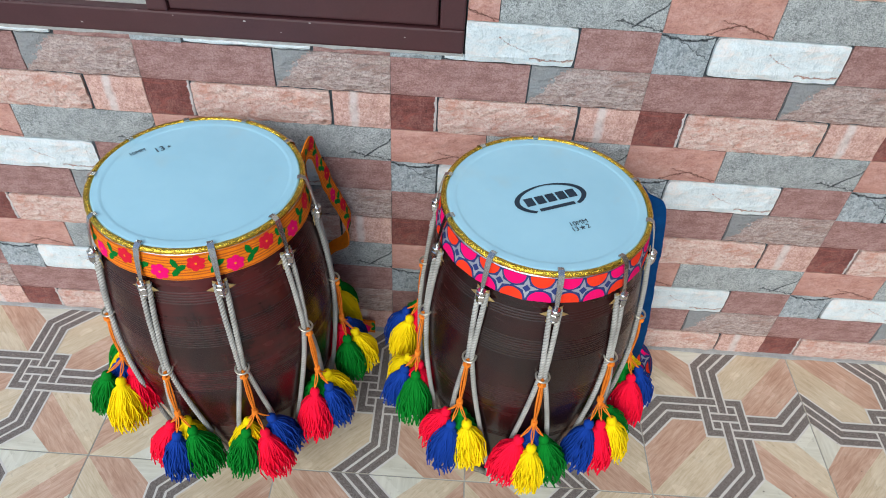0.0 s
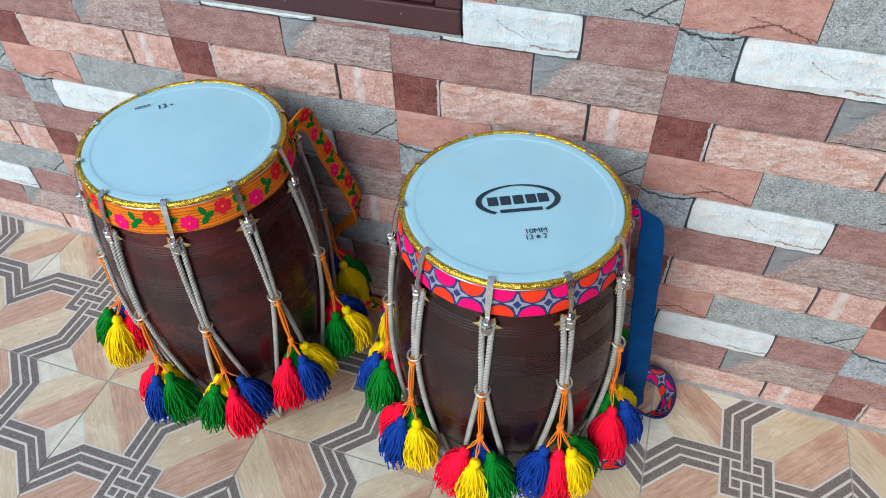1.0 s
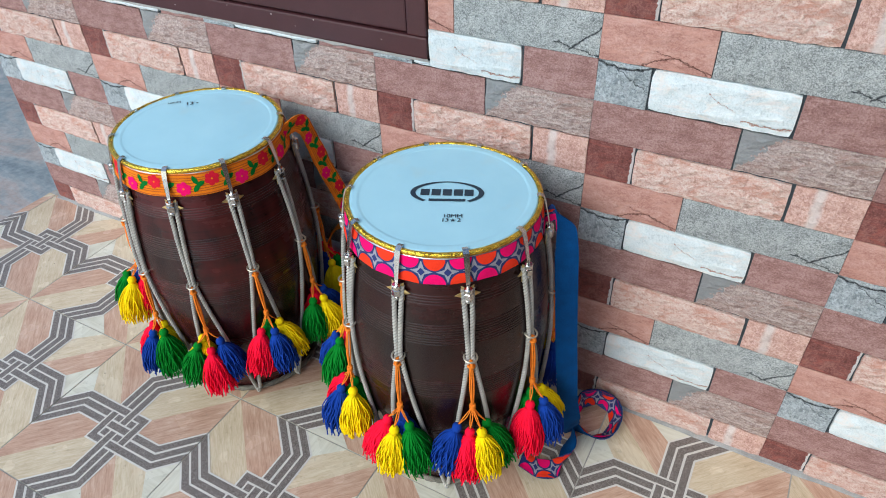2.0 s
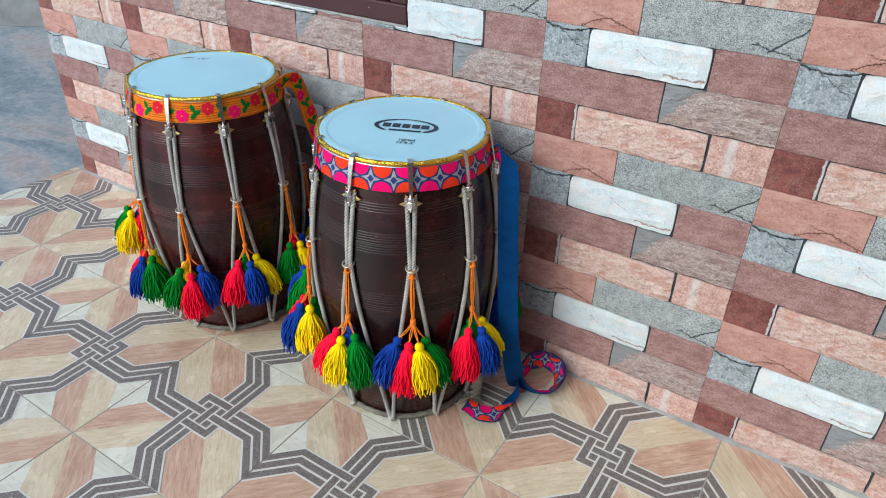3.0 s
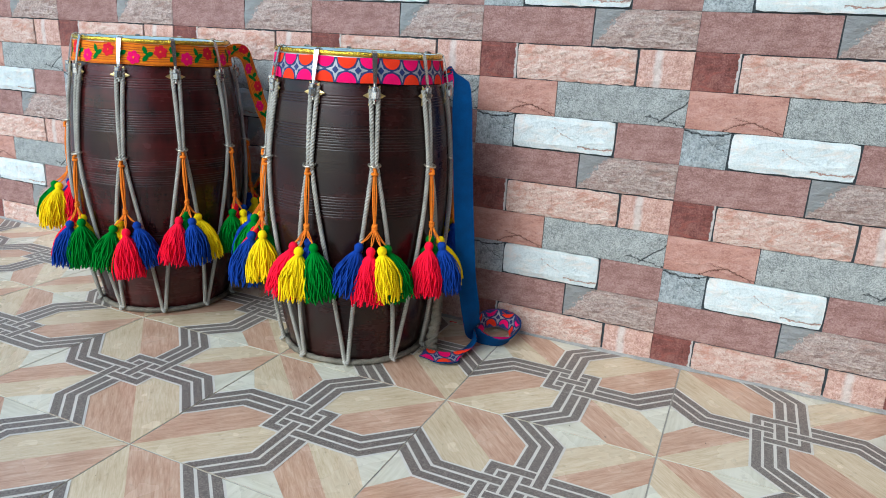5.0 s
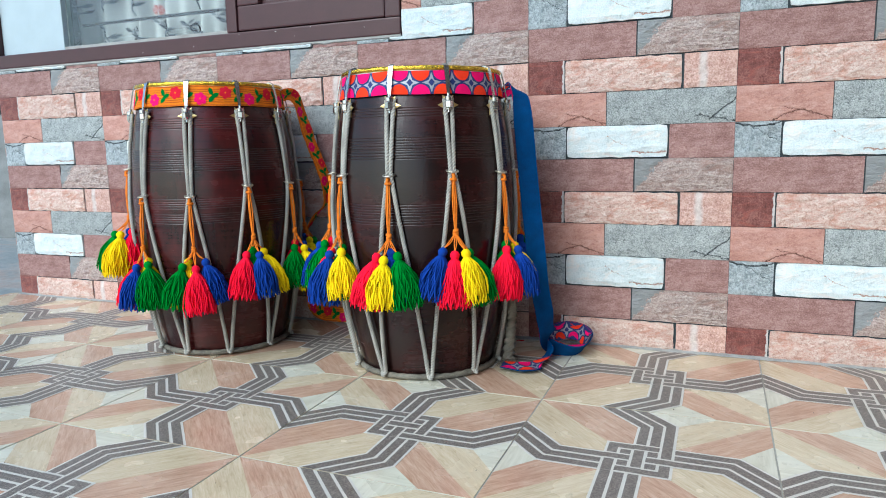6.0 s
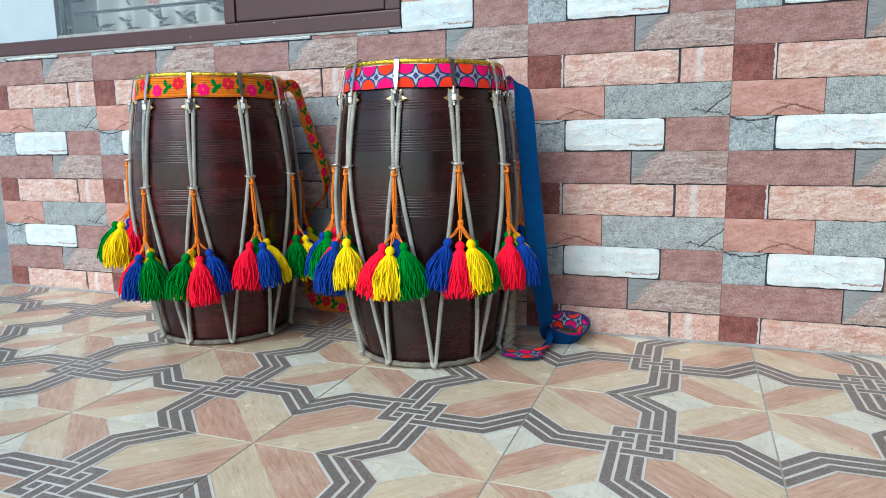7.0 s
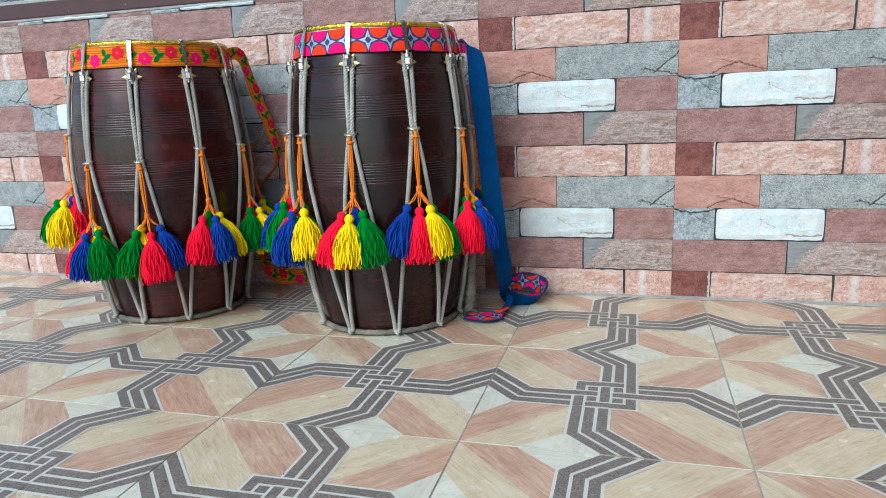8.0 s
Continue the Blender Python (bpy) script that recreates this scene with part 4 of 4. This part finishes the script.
def cord_mesh(angle_dir, top, tails, seed):
    """An orange cord in the ring: a wrapped hitch, a knot half way, loose ends to each tassel (drum space)."""
    rnd = random.Random(seed)
    b, top = MB(), Vector(top)
    low = top + Vector((0, 0, -0.062)) + angle_dir * 0.004
    out = angle_dir
    ring(b, top + out * 0.003 + Vector((0, 0, -0.005)), 0.005, 0.0032, CORD, Euler((radians(90), 0, math.atan2(out.y, out.x))).to_matrix(), 12, 6)
    ring(b, top + out * 0.004 + Vector((0, 0, -0.010)), 0.0045, 0.003, CORD, None, 12, 6)
    knot = top + out * 0.010 + Vector((rnd.uniform(-0.003, 0.003), rnd.uniform(-0.003, 0.003), -0.112))
    for k in range(5):
        a = k * 1.257
        bow = Vector((math.cos(a), math.sin(a), 0)) * 0.0032
        tube(b, [tuple(p) for p in spline([top + Vector((0, 0, -0.008)) + bow * 0.6 + out * 0.004, (top + knot) / 2 + bow * 1.2 + out * 0.003, knot + bow * 0.4], 9)], 0.0014, CORD, 5)
    for d in (-0.003, 0.0, 0.004):
        ring(b, knot + Vector((0, 0, d)), 0.0036, 0.0026, CORD, Euler((rnd.uniform(-0.5, 0.5), rnd.uniform(-0.5, 0.5), 0)).to_matrix(), 12, 6)
    for end in tails:
        end = Vector(end)
        for s in (-0.0011, 0.0011):
            mid = (knot + end) / 2 + Vector((s * 2, 0, -0.004))
            tube(b, [tuple(p) for p in spline([knot, mid, end], 8)], 0.0012, CORD, 5)
    return b.mesh("cord", True)


HOOK, NUT, STAR = hook_mesh(), nut_mesh(), star_mesh()


def tilted(degrees):
    """The skin and its hoops sit a little askew on the shell, lower on the porch side."""
    return Matrix.Translation((0, 0, HEAD_Z)) @ Matrix.Rotation(radians(degrees), 4, (0.81, 0.58, 0)) @ Matrix.Translation((0, 0, -HEAD_Z))


def drum(name, x, y, style, wood, groove, grooves, phase, ring_z, bunches, anchor_shift, label, askew):
    """A barrel drum on its end: shell, skin, gilt rim, embroidered band, ten hooks with ropes, and yarn tassels."""
    d = tagged(new(name, None), label, "drum", "barrel drums on the porch")
    d.matrix_basis = pose(x, y, 0.0012)
    part("shell", shell_mesh(wood, grooves, groove), d, "dark varnished turned wood with scored rings")
    part("drumhead", head_mesh(), d, "pale blue drum skin", askew)
    b = MB()
    ring(b, (0, 0, HEAD_Z - 0.0098), HEAD_R + 0.0035, 0.0032, HOOP, None, 72, 10)
    part("hoop", b.mesh("hoop", True), d, "galvanised steel hoop", askew)
    b = MB()
    ring(b, (0, 0, HEAD_Z - 0.0028), HEAD_R + 0.0035, 0.0048, GOLD, None, 150, 10, 0.2)
    part("gilt_trim", b.mesh("gilt_trim", True), d, "crinkled gold foil trim", askew)
    part("embroidered_band", band_mesh(style), d, "orange ribbon with red and magenta flowers" if style == "flowers" else "magenta and orange half-rounds with silver stars")
    b = MB()
    rows = []
    for i in range(160):
        a = 2 * math.pi * i / 160
        row = []
        for j in range(9):
            c = 2 * math.pi * j / 9
            t = 0.0062 * (1 + 0.16 * math.cos(3 * (c - 14 * a)) + 0.2 * noise.noise((a * 6, c, x)))
            row.append(((0.1535 + t * math.cos(c)) * math.cos(a), (0.1535 + t * math.cos(c)) * math.sin(a), 0.0065 + t * math.sin(c) * 0.95))
        rows.append(row)
    b.grid(rows, BASE_ROPE, wrap_u=True, wrap_v=True)
    part("base_rope", b.mesh("base_rope", True), d, "grimy rope ring round the foot")
    step = 360 / HOOKS
    for k in range(HOOKS):
        a = phase + step * k
        rz = ring_z(a % 360)
        drop = (askew @ Vector((HEAD_R * math.cos(radians(a)), HEAD_R * math.sin(radians(a)), HEAD_Z))).z - HEAD_Z
        hook = part("hook", HOOK, d, "nickel steel tension hook", pose(0, 0, drop, 0, 0, a))
        part("nut", NUT, hook)
        part("star_plate", STAR, hook, "pressed brass star")
        top_z = HEAD_Z - 0.078
        for s in (-1, 1):
            part("rope", strand_mesh(a + s * 2.3, top_z + 0.014, a + s * 0.9, rz + 0.004, 0.0065, 0.005), d)
        # at the ring the two strands part, to the loops at the foot
        an = anchor_shift
        part("rope", strand_mesh(a - 0.9, rz + 0.004, a + an + 1.3, 0.012, 0.005, 0.0115, -0.8), d)
        part("rope", strand_mesh(a + 0.9, rz + 0.004, a + an + step - 1.3, 0.012, 0.005, 0.0115, 0.8), d)
        b = MB()
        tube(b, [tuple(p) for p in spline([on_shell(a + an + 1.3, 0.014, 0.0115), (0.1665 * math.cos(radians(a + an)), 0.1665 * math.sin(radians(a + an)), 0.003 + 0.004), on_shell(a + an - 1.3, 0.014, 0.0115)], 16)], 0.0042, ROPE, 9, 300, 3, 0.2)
        part("rope", b.mesh("rope", True), d)
        b = MB()
        out = Vector((math.cos(radians(a)), math.sin(radians(a)), 0))
        centre = Vector(on_shell(a, rz, 0.0065))
        ring(b, centre, 0.0112, 0.0018, RING, Euler((radians(12), 0, radians(a + 90))).to_matrix(), 24, 7)
        part("ring", b.mesh("ring", True), d, "thin pale metal ring")
        # tassels: (colour, sideways, outwards, lower)
        side = Vector((-out.y, out.x, 0))
        bunch = bunches.get(k)
        if bunch is None:
            continue
        foot = Vector(on_shell(a, rz, 0.0075)) + Vector((0, 0, -0.006))
        base = Vector((out.x * (smooth_radius(rz - 0.12) + 0.032), out.y * (smooth_radius(rz - 0.12) + 0.032), rz - 0.146))
        ends = [base + side * s + out * (o - 0.008) + Vector((0, 0, -low)) for _, s, o, low in bunch]
        cord = part("cord", cord_mesh(out, foot, ends, k + int(100 * (x + 2))), d, "knotted orange cord")
        for q, ((colour, s, o, low), end) in enumerate(zip(bunch, ends)):
            lean_side, lean_out = s * 620, 5 + o * 300
            axis = Euler((0, 0, radians(a))).to_matrix().to_4x4() @ Euler((radians(lean_side), radians(-lean_out), 0)).to_matrix().to_4x4() @ Euler((0, 0, q * 1.3 + k)).to_matrix().to_4x4()
            part("tassel", tassel_mesh(colour, (q + k) % 2), cord, colour + " yarn tassel", Matrix.Translation(end + Vector((0, 0, 0.002))) @ axis)
    return d


GROOVE_R = plain("pale_scored_line", (0.03, 0.018, 0.016), 0.6)
GROOVE_L = plain("grey_scored_line", (0.05, 0.034, 0.032), 0.6)
# bunch: tassels as (colour, along the shell counter-clockwise, outwards, lower)


def bunch(*four):
    spots = [(-0.020, 0.002, 0.004), (-0.001, 0.016, 0.007), (0.020, 0.002, 0.001), (0.004, -0.010, -0.004)]
    return [(c, *spots[i]) for i, c in enumerate(four)]


RIGHT_BUNCH = {k: bunch(*c) for k, c in {
    0: ("red", "green", "yellow", "blue"), 1: ("blue", "red", "green", "yellow"), 2: ("yellow", "green", "red", "blue"), 3: ("red", "yellow", "blue", "green"),
    4: ("green", "blue", "yellow", "red"), 5: ("yellow", "blue", "green", "red"), 6: ("red", "blue", "yellow", "green"), 7: ("red", "yellow", "green", "blue"),
    8: ("blue", "yellow", "green", "red"), 9: ("red", "blue", "yellow", "green")}.items()}
RIGHT_BUNCH[8] = [("blue", -0.027, 0.0, 0.0), ("red", -0.008, 0.010, 0.006), ("yellow", 0.010, 0.017, 0.003), ("green", 0.023, -0.002, 0.006)]
RIGHT_BUNCH[0] = [("green", 0.018, 0.006, 0.004), ("red", 0.034, -0.002, -0.004), ("yellow", 0.026, -0.012, -0.008), ("blue", 0.004, -0.006, 0.0)]
LEFT_BUNCH = {k: bunch(*c) for k, c in {
    0: ("green", "yellow", "blue", "red"), 1: ("yellow", "green", "red", "blue"), 2: ("red", "blue", "green", "yellow"), 3: ("green", "red", "yellow", "blue"),
    4: ("blue", "yellow", "red", "green"), 5: ("blue", "green", "yellow", "red"), 6: ("green", "yellow", "red", "blue"), 7: ("red", "blue", "green", "yellow"),
    8: ("green", "red", "blue", "yellow"), 9: ("red", "blue", "yellow", "green")}.items()}

RIGHT_BUNCH[9] = LEFT_BUNCH[9] = [("red", -0.019, 0.004, 0.003), ("blue", 0.004, 0.016, 0.005), ("yellow", 0.021, -0.003, 0.001), ("green", 0.0, -0.010, -0.004)]
LEFT_BUNCH[6] = [("green", -0.010, 0.022, 0.004), ("yellow", 0.016, 0.008, 0.003), ("red", 0.010, -0.016, -0.002), ("blue", -0.020, -0.008, 0.0)]
LEFT_BUNCH[8] = [("green", -0.019, 0.008, 0.002), ("red", 0.010, 0.016, 0.006), ("blue", 0.025, -0.002, -0.006), ("yellow", -0.012, -0.008, -0.006)]

RX, RY, LX, LY = 0.189, 0.774, -0.372, 0.768
ASKEW_R, ASKEW_L = tilted(0.6), tilted(0.9)
right_drum = drum("barrel_drum", RX, RY, "domes", WOOD_R, GROOVE_R, [(0.551, 4), (0.494, 5), (0.470, 4), (0.366, 5), (0.338, 3), (0.222, 3)], 21.9,
                  lambda a: 0.424 + (0.006 if 300 < a < 320 else 0.0), RIGHT_BUNCH, -15.0, "dark brown barrel drum with pale blue skin and pink band", ASKEW_R)
left_drum = drum("barrel_drum", LX, LY, "flowers", WOOD_L, GROOVE_L, [(0.548, 5), (0.480, 5), (0.455, 5), (0.372, 5), (0.338, 5), (0.20, 3)], 5.4,
                 lambda a: 0.379 + (0.020 if a > 325 or a < 60 else 0.0) + (0.06 if 200 < a < 240 else 0.0), LEFT_BUNCH, -18.0,
                 "dark maroon barrel drum with pale blue skin and flowered orange band", ASKEW_L)


# -- printing on the skins --
def words(text, size, at, holder, name="lettering"):
    cu = bpy.data.curves.new(name, "FONT")
    cu.body, cu.size, cu.align_x, cu.align_y = text, size, "CENTER", "CENTER"
    tmp = bpy.data.objects.new(name, cu)
    me = bpy.data.meshes.new_from_object(tmp)
    bpy.data.objects.remove(tmp)
    thin = me.copy()
    bm = bmesh.new()
    for k, (dx, dy) in enumerate(((0, 0), (0.024, 0.012), (-0.024, -0.012), (0.012, -0.024))):
        thin.transform(Matrix.Translation((dx * size, dy * size, 0.00004 * (k > 0))))
        bm.from_mesh(thin)
    bm.to_mesh(me)
    bm.free()
    me.materials.clear()
    me.materials.append(INK)
    return part(name, me, holder, "dark printed lettering", at)


def ink(name, polys, at, holder, label):
    b = MB()
    for p in polys:
        b.face([(x, y, 0) for x, y in p], INK)
    return part(name, b.mesh(name), holder, label, at)


INK_Z = HEAD_Z + 0.0014
at = ASKEW_R @ pose(0.1957 - RX, 0.7743 - RY, INK_Z, 0, 0, 24.5)
arc = []
for i in range(60):
    a0, a1 = [radians(-52 + 284 * (i + k) / 60) for k in (0, 1)]
    w0, w1 = [0.0035 + 0.0055 * abs(math.cos(a)) for a in (a0, a1)]
    o = lambda a, w: ((0.063 - w) * math.cos(a), (0.034 - w * 0.75) * math.sin(a))
    arc.append([o(a0, 0), o(a1, 0), o(a1, w1), o(a0, w0)])
ink("printed_crest", arc, at, right_drum, "dark open oval printed on the skin")
ink("printed_bar", [[(x, -0.009), (x + 0.0155, -0.009), (x + 0.0155, 0.010), (x, 0.010)] for x in (-0.0455, -0.0265, -0.0075, 0.0115, 0.0295)], at, right_drum, "dark printed bar inside the oval")
ink("printed_bar", [[(-0.030, -0.0255), (0.032, -0.0255), (0.032, -0.0185), (-0.030, -0.0185)]], at, right_drum, "thin dark printed bar")
words("10MM", 0.0128, ASKEW_R @ pose(0.2352 - RX, 0.7188 - RY, INK_Z, 0, 0, 25), right_drum)
words("13", 0.0128, ASKEW_R @ pose(0.2292 - RX, 0.7033 - RY, INK_Z, 0, 0, 25), right_drum)
words("2", 0.0128, ASKEW_R @ pose(0.2496 - RX, 0.7131 - RY, INK_Z, 0, 0, 25), right_drum)
star5 = [((0.0052 if i % 2 == 0 else 0.0022) * math.sin(i * math.pi / 5), (0.0052 if i % 2 == 0 else 0.0022) * math.cos(i * math.pi / 5)) for i in range(10)]
ink("printed_star", [[(0, 0), star5[i], star5[(i + 1) % 10]][::-1] for i in range(10)], ASKEW_R @ pose(0.2408 - RX, 0.7087 - RY, INK_Z, 0, 0, 25), right_drum, "small dark printed star")
words("10MM", 0.011, ASKEW_L @ pose(-0.4875 - LX, 0.8185 - LY, INK_Z, 0, 0, 43), left_drum)
words("13", 0.018, ASKEW_L @ pose(-0.4545 - LX, 0.8300 - LY, INK_Z, 0, 0, 43), left_drum)
ink("printed_star", [[(0, 0), star5[i], star5[(i + 1) % 10]][::-1] for i in range(10)], ASKEW_L @ pose(-0.4420 - LX, 0.8405 - LY, INK_Z, 0, 0, 43) @ Matrix.Scale(0.7, 4), left_drum, "small dark printed star")


# -- straps --
def strap(name, keys, width, front, style, holder, label, turns, face=1, thick=0.0022, steps=150):
    """A ribbon through keys (x, y, z, and the way its width points); one face plain cloth, the other embroidered."""
    pts = spline(keys, steps + 1)
    P = [Vector(p[:3]) for p in pts]
    W = [Vector(p[3:6]).normalized() for p in pts]
    N, run = [], [0.0]
    for i in range(steps + 1):
        d = (P[min(i + 1, steps)] - P[max(i - 1, 0)]).normalized()
        N.append(d.cross(W[i]).normalized())
        if i:
            run.append(run[-1] + (P[i] - P[i - 1]).length)
    total = run[-1]

    def place(s, w, lift, sign=1):
        s = max(0.0, min(total, s))
        i = min(int(np.searchsorted(run, s, side="right")) - 1, steps - 1)
        t = (s - run[i]) / max(1e-9, run[i + 1] - run[i])
        p, q, n = P[i].lerp(P[i + 1], t), W[i].lerp(W[i + 1], t), N[i].lerp(N[i + 1], t)
        wrinkle = 0.0009 * math.sin(s * 70 + w * 60) + 0.0034 * noise.noise((s * 22, w * 45, total)) + 0.0012 * noise.noise((s * 70, w * 30, total + 4))
        narrow = min(1.0, 0.62 + 0.38 * s / (0.10 * total))
        return p + q * ((w - width / 2) * narrow) + n * (sign * (thick / 2 + lift) + wrinkle)

    st = part(name, None, holder, label) if holder else new(name, None)
    b = MB()
    b.grid([[place(total * i / steps, width * j / 4, 0, -face) for i in range(steps + 1)] for j in range(5)], front)
    for w in (0.0, width):
        b.grid([[place(total * i / steps, w, 0, sg) for i in range(steps + 1)] for sg in (-1, 1)], front)
    part("cloth", b.mesh("cloth", True), st, "plain cloth face")
    b, over = MB(), lambda s, w, lift: place(s, w, lift, face)
    if style == "flowers":
        lay(b, flower_pattern(total, width, turns), total, over, B_ORANGE, width, steps)
    else:
        lay(b, dome_pattern(total, width, turns), total, over, B_NAVY, width, steps)
    part("embroidery", b.mesh("embroidery"), st, "embroidered face")
    return st


blue_keys = [(0.350, 0.836, 0.586, -0.3, -0.2, -0.9), (0.372, 0.842, 0.598, 0.35, 0.1, -0.9), (0.394, 0.835, 0.588, 0.85, 0.35, -0.3), (0.403, 0.827, 0.555, 0.92, 0.38, 0), (0.409, 0.820, 0.506, 0.92, 0.38, 0),
             (0.419, 0.813, 0.42, 0.92, 0.38, 0), (0.428, 0.807, 0.344, 0.92, 0.38, 0), (0.438, 0.804, 0.259, 0.92, 0.38, 0), (0.444, 0.810, 0.183, 0.9, 0.42, 0),
             (0.454, 0.819, 0.110, 0.780, 0.600, 0.100), (0.456, 0.835, 0.060, 0.550, 0.750, 0.350), (0.450, 0.871, 0.024, -0.092, -0.118, 0.989), (0.484, 0.865, 0.017, -0.000, -0.550, 0.835),
             (0.519, 0.880, 0.015, 0.495, -0.495, 0.714), (0.532, 0.915, 0.024, 0.600, 0.000, 0.800), (0.517, 0.948, 0.034, 0.297, 0.297, 0.908), (0.484, 0.961, 0.038, 0.000, 0.340, 0.940),
             (0.451, 0.948, 0.034, -0.212, 0.212, 0.954), (0.441, 0.915, 0.026, -0.200, 0.000, 0.980), (0.448, 0.871, 0.021, -0.100, 0.000, 0.980), (0.457, 0.829, 0.018, 0.500, 0.100, 0.750),
             (0.462, 0.793, 0.014, 0.450, 0.750, 0.400), (0.453, 0.759, 0.011, -0.550, 0.800, 0.120), (0.420, 0.741, 0.009, -0.350, 0.940, 0.060), (0.377, 0.750, 0.007, -0.100, 1.000, 0.000)]
blue = strap("shoulder_strap", [(x - 0.196, y - 0.767, z, u, v, w) for x, y, z, u, v, w in blue_keys], 0.041, CLOTH, "domes", right_drum, "blue cotton strap with a pink embroidered face", 30, -1)
orange_keys = [(-0.222, 0.815, 0.598, 0, 0.1, 1), (-0.214, 0.850, 0.612, 0, 0.35, 0.93), (-0.212, 0.885, 0.610, -0.1, 0.8, 0.6), (-0.206, 0.902, 0.576, -0.05, 0.95, 0.25), (-0.190, 0.915, 0.50, 0.05, 0.96, 0.2),
               (-0.169, 0.928, 0.43, 0.05, 0.96, 0.2), (-0.161, 0.936, 0.39, 0.0, 0.96, 0.12), (-0.171, 0.945, 0.335, -0.4, 0.9, -0.1), (-0.208, 0.950, 0.297, -0.5, 0.8, -0.3), (-0.236, 0.942, 0.25, -0.3, 0.9, 0),
               (-0.240, 0.938, 0.18, -0.2, 0.95, 0), (-0.236, 0.940, 0.11, -0.2, 0.95, 0), (-0.230, 0.948, 0.055, -0.1, 0.9, 0.3), (-0.205, 0.962, 0.028, 0, 0.2, 0.95), (-0.160, 0.966, 0.026, 0, 0.1, 1), (-0.120, 0.968, 0.024, 0, 0.1, 1)]
strap("shoulder_strap", [(x + 0.365, y - 0.756, z, u, v, w) for x, y, z, u, v, w in orange_keys], 0.042, B_ORANGE, "flowers", left_drum, "orange ribbon strap with embroidered flowers", 17)


# -- the loose end of the lacing, wound down beside the foot --
b = MB()
loose = [tuple(p) for p in spline([on_shell(8, 0.165, 0.012), on_shell(6, 0.13, 0.020), on_shell(9, 0.08, 0.026), on_shell(6, 0.03, 0.034), on_shell(3, 0.010, 0.042)], 44)]
tube(b, loose, lambda t: 0.008 + 0.004 * t, BASE_ROPE, 12, 130, 3, 0.36)
for i in range(26):
    a, tip = random.uniform(-3.1, 3.1), Vector(loose[-1])
    reach = random.uniform(0.012, 0.034)
    tube(b, [tip, tip + Vector((math.cos(a) * reach * 0.5, math.sin(a) * reach * 0.5, 0.002)), tip + Vector((math.cos(a) * reach, math.sin(a) * reach, -0.006))], 0.0012, BASE_ROPE, 4)
part("rope_end", b.mesh("rope_end", True), right_drum, "thick grimy rope end, frayed at the floor")

# -- scraps on the floor --
RED_SCRAP = plain("red_thread", (0.6, 0.02, 0.02), 0.8)
b = MB()
tube(b, [(0.345, 0.961, 0.0034), (0.351, 0.963, 0.0040), (0.357, 0.962, 0.0034), (0.363, 0.964, 0.0034)], 0.0013, RED_SCRAP, 6)
tagged(new("thread_scrap", b.mesh("thread_scrap", True)), "short scrap of red thread on the tiles", "thread")
GRIT = plain("dark_grit", (0.10, 0.08, 0.065), 0.9)
b = MB()
rnd = random.Random(5)
for k in range(70):
    x, y, r = rnd.uniform(-1.2, 1.9), rnd.uniform(-0.35, 0.97), rnd.uniform(0.0006, 0.0019)
    ring_pts = [(x + r * rnd.uniform(0.6, 1.2) * math.cos(q * 1.257), y + r * rnd.uniform(0.6, 1.2) * math.sin(q * 1.257), 0.0021) for q in range(5)]
    for q in range(5):
        b.face([ring_pts[q], ring_pts[(q + 1) % 5], (x, y, 0.0022 + r * 0.8)], GRIT)
tagged(new("floor_grit", b.mesh("floor_grit")), "scattered specks of dark grit on the tiles", "grit", kind="stuff")
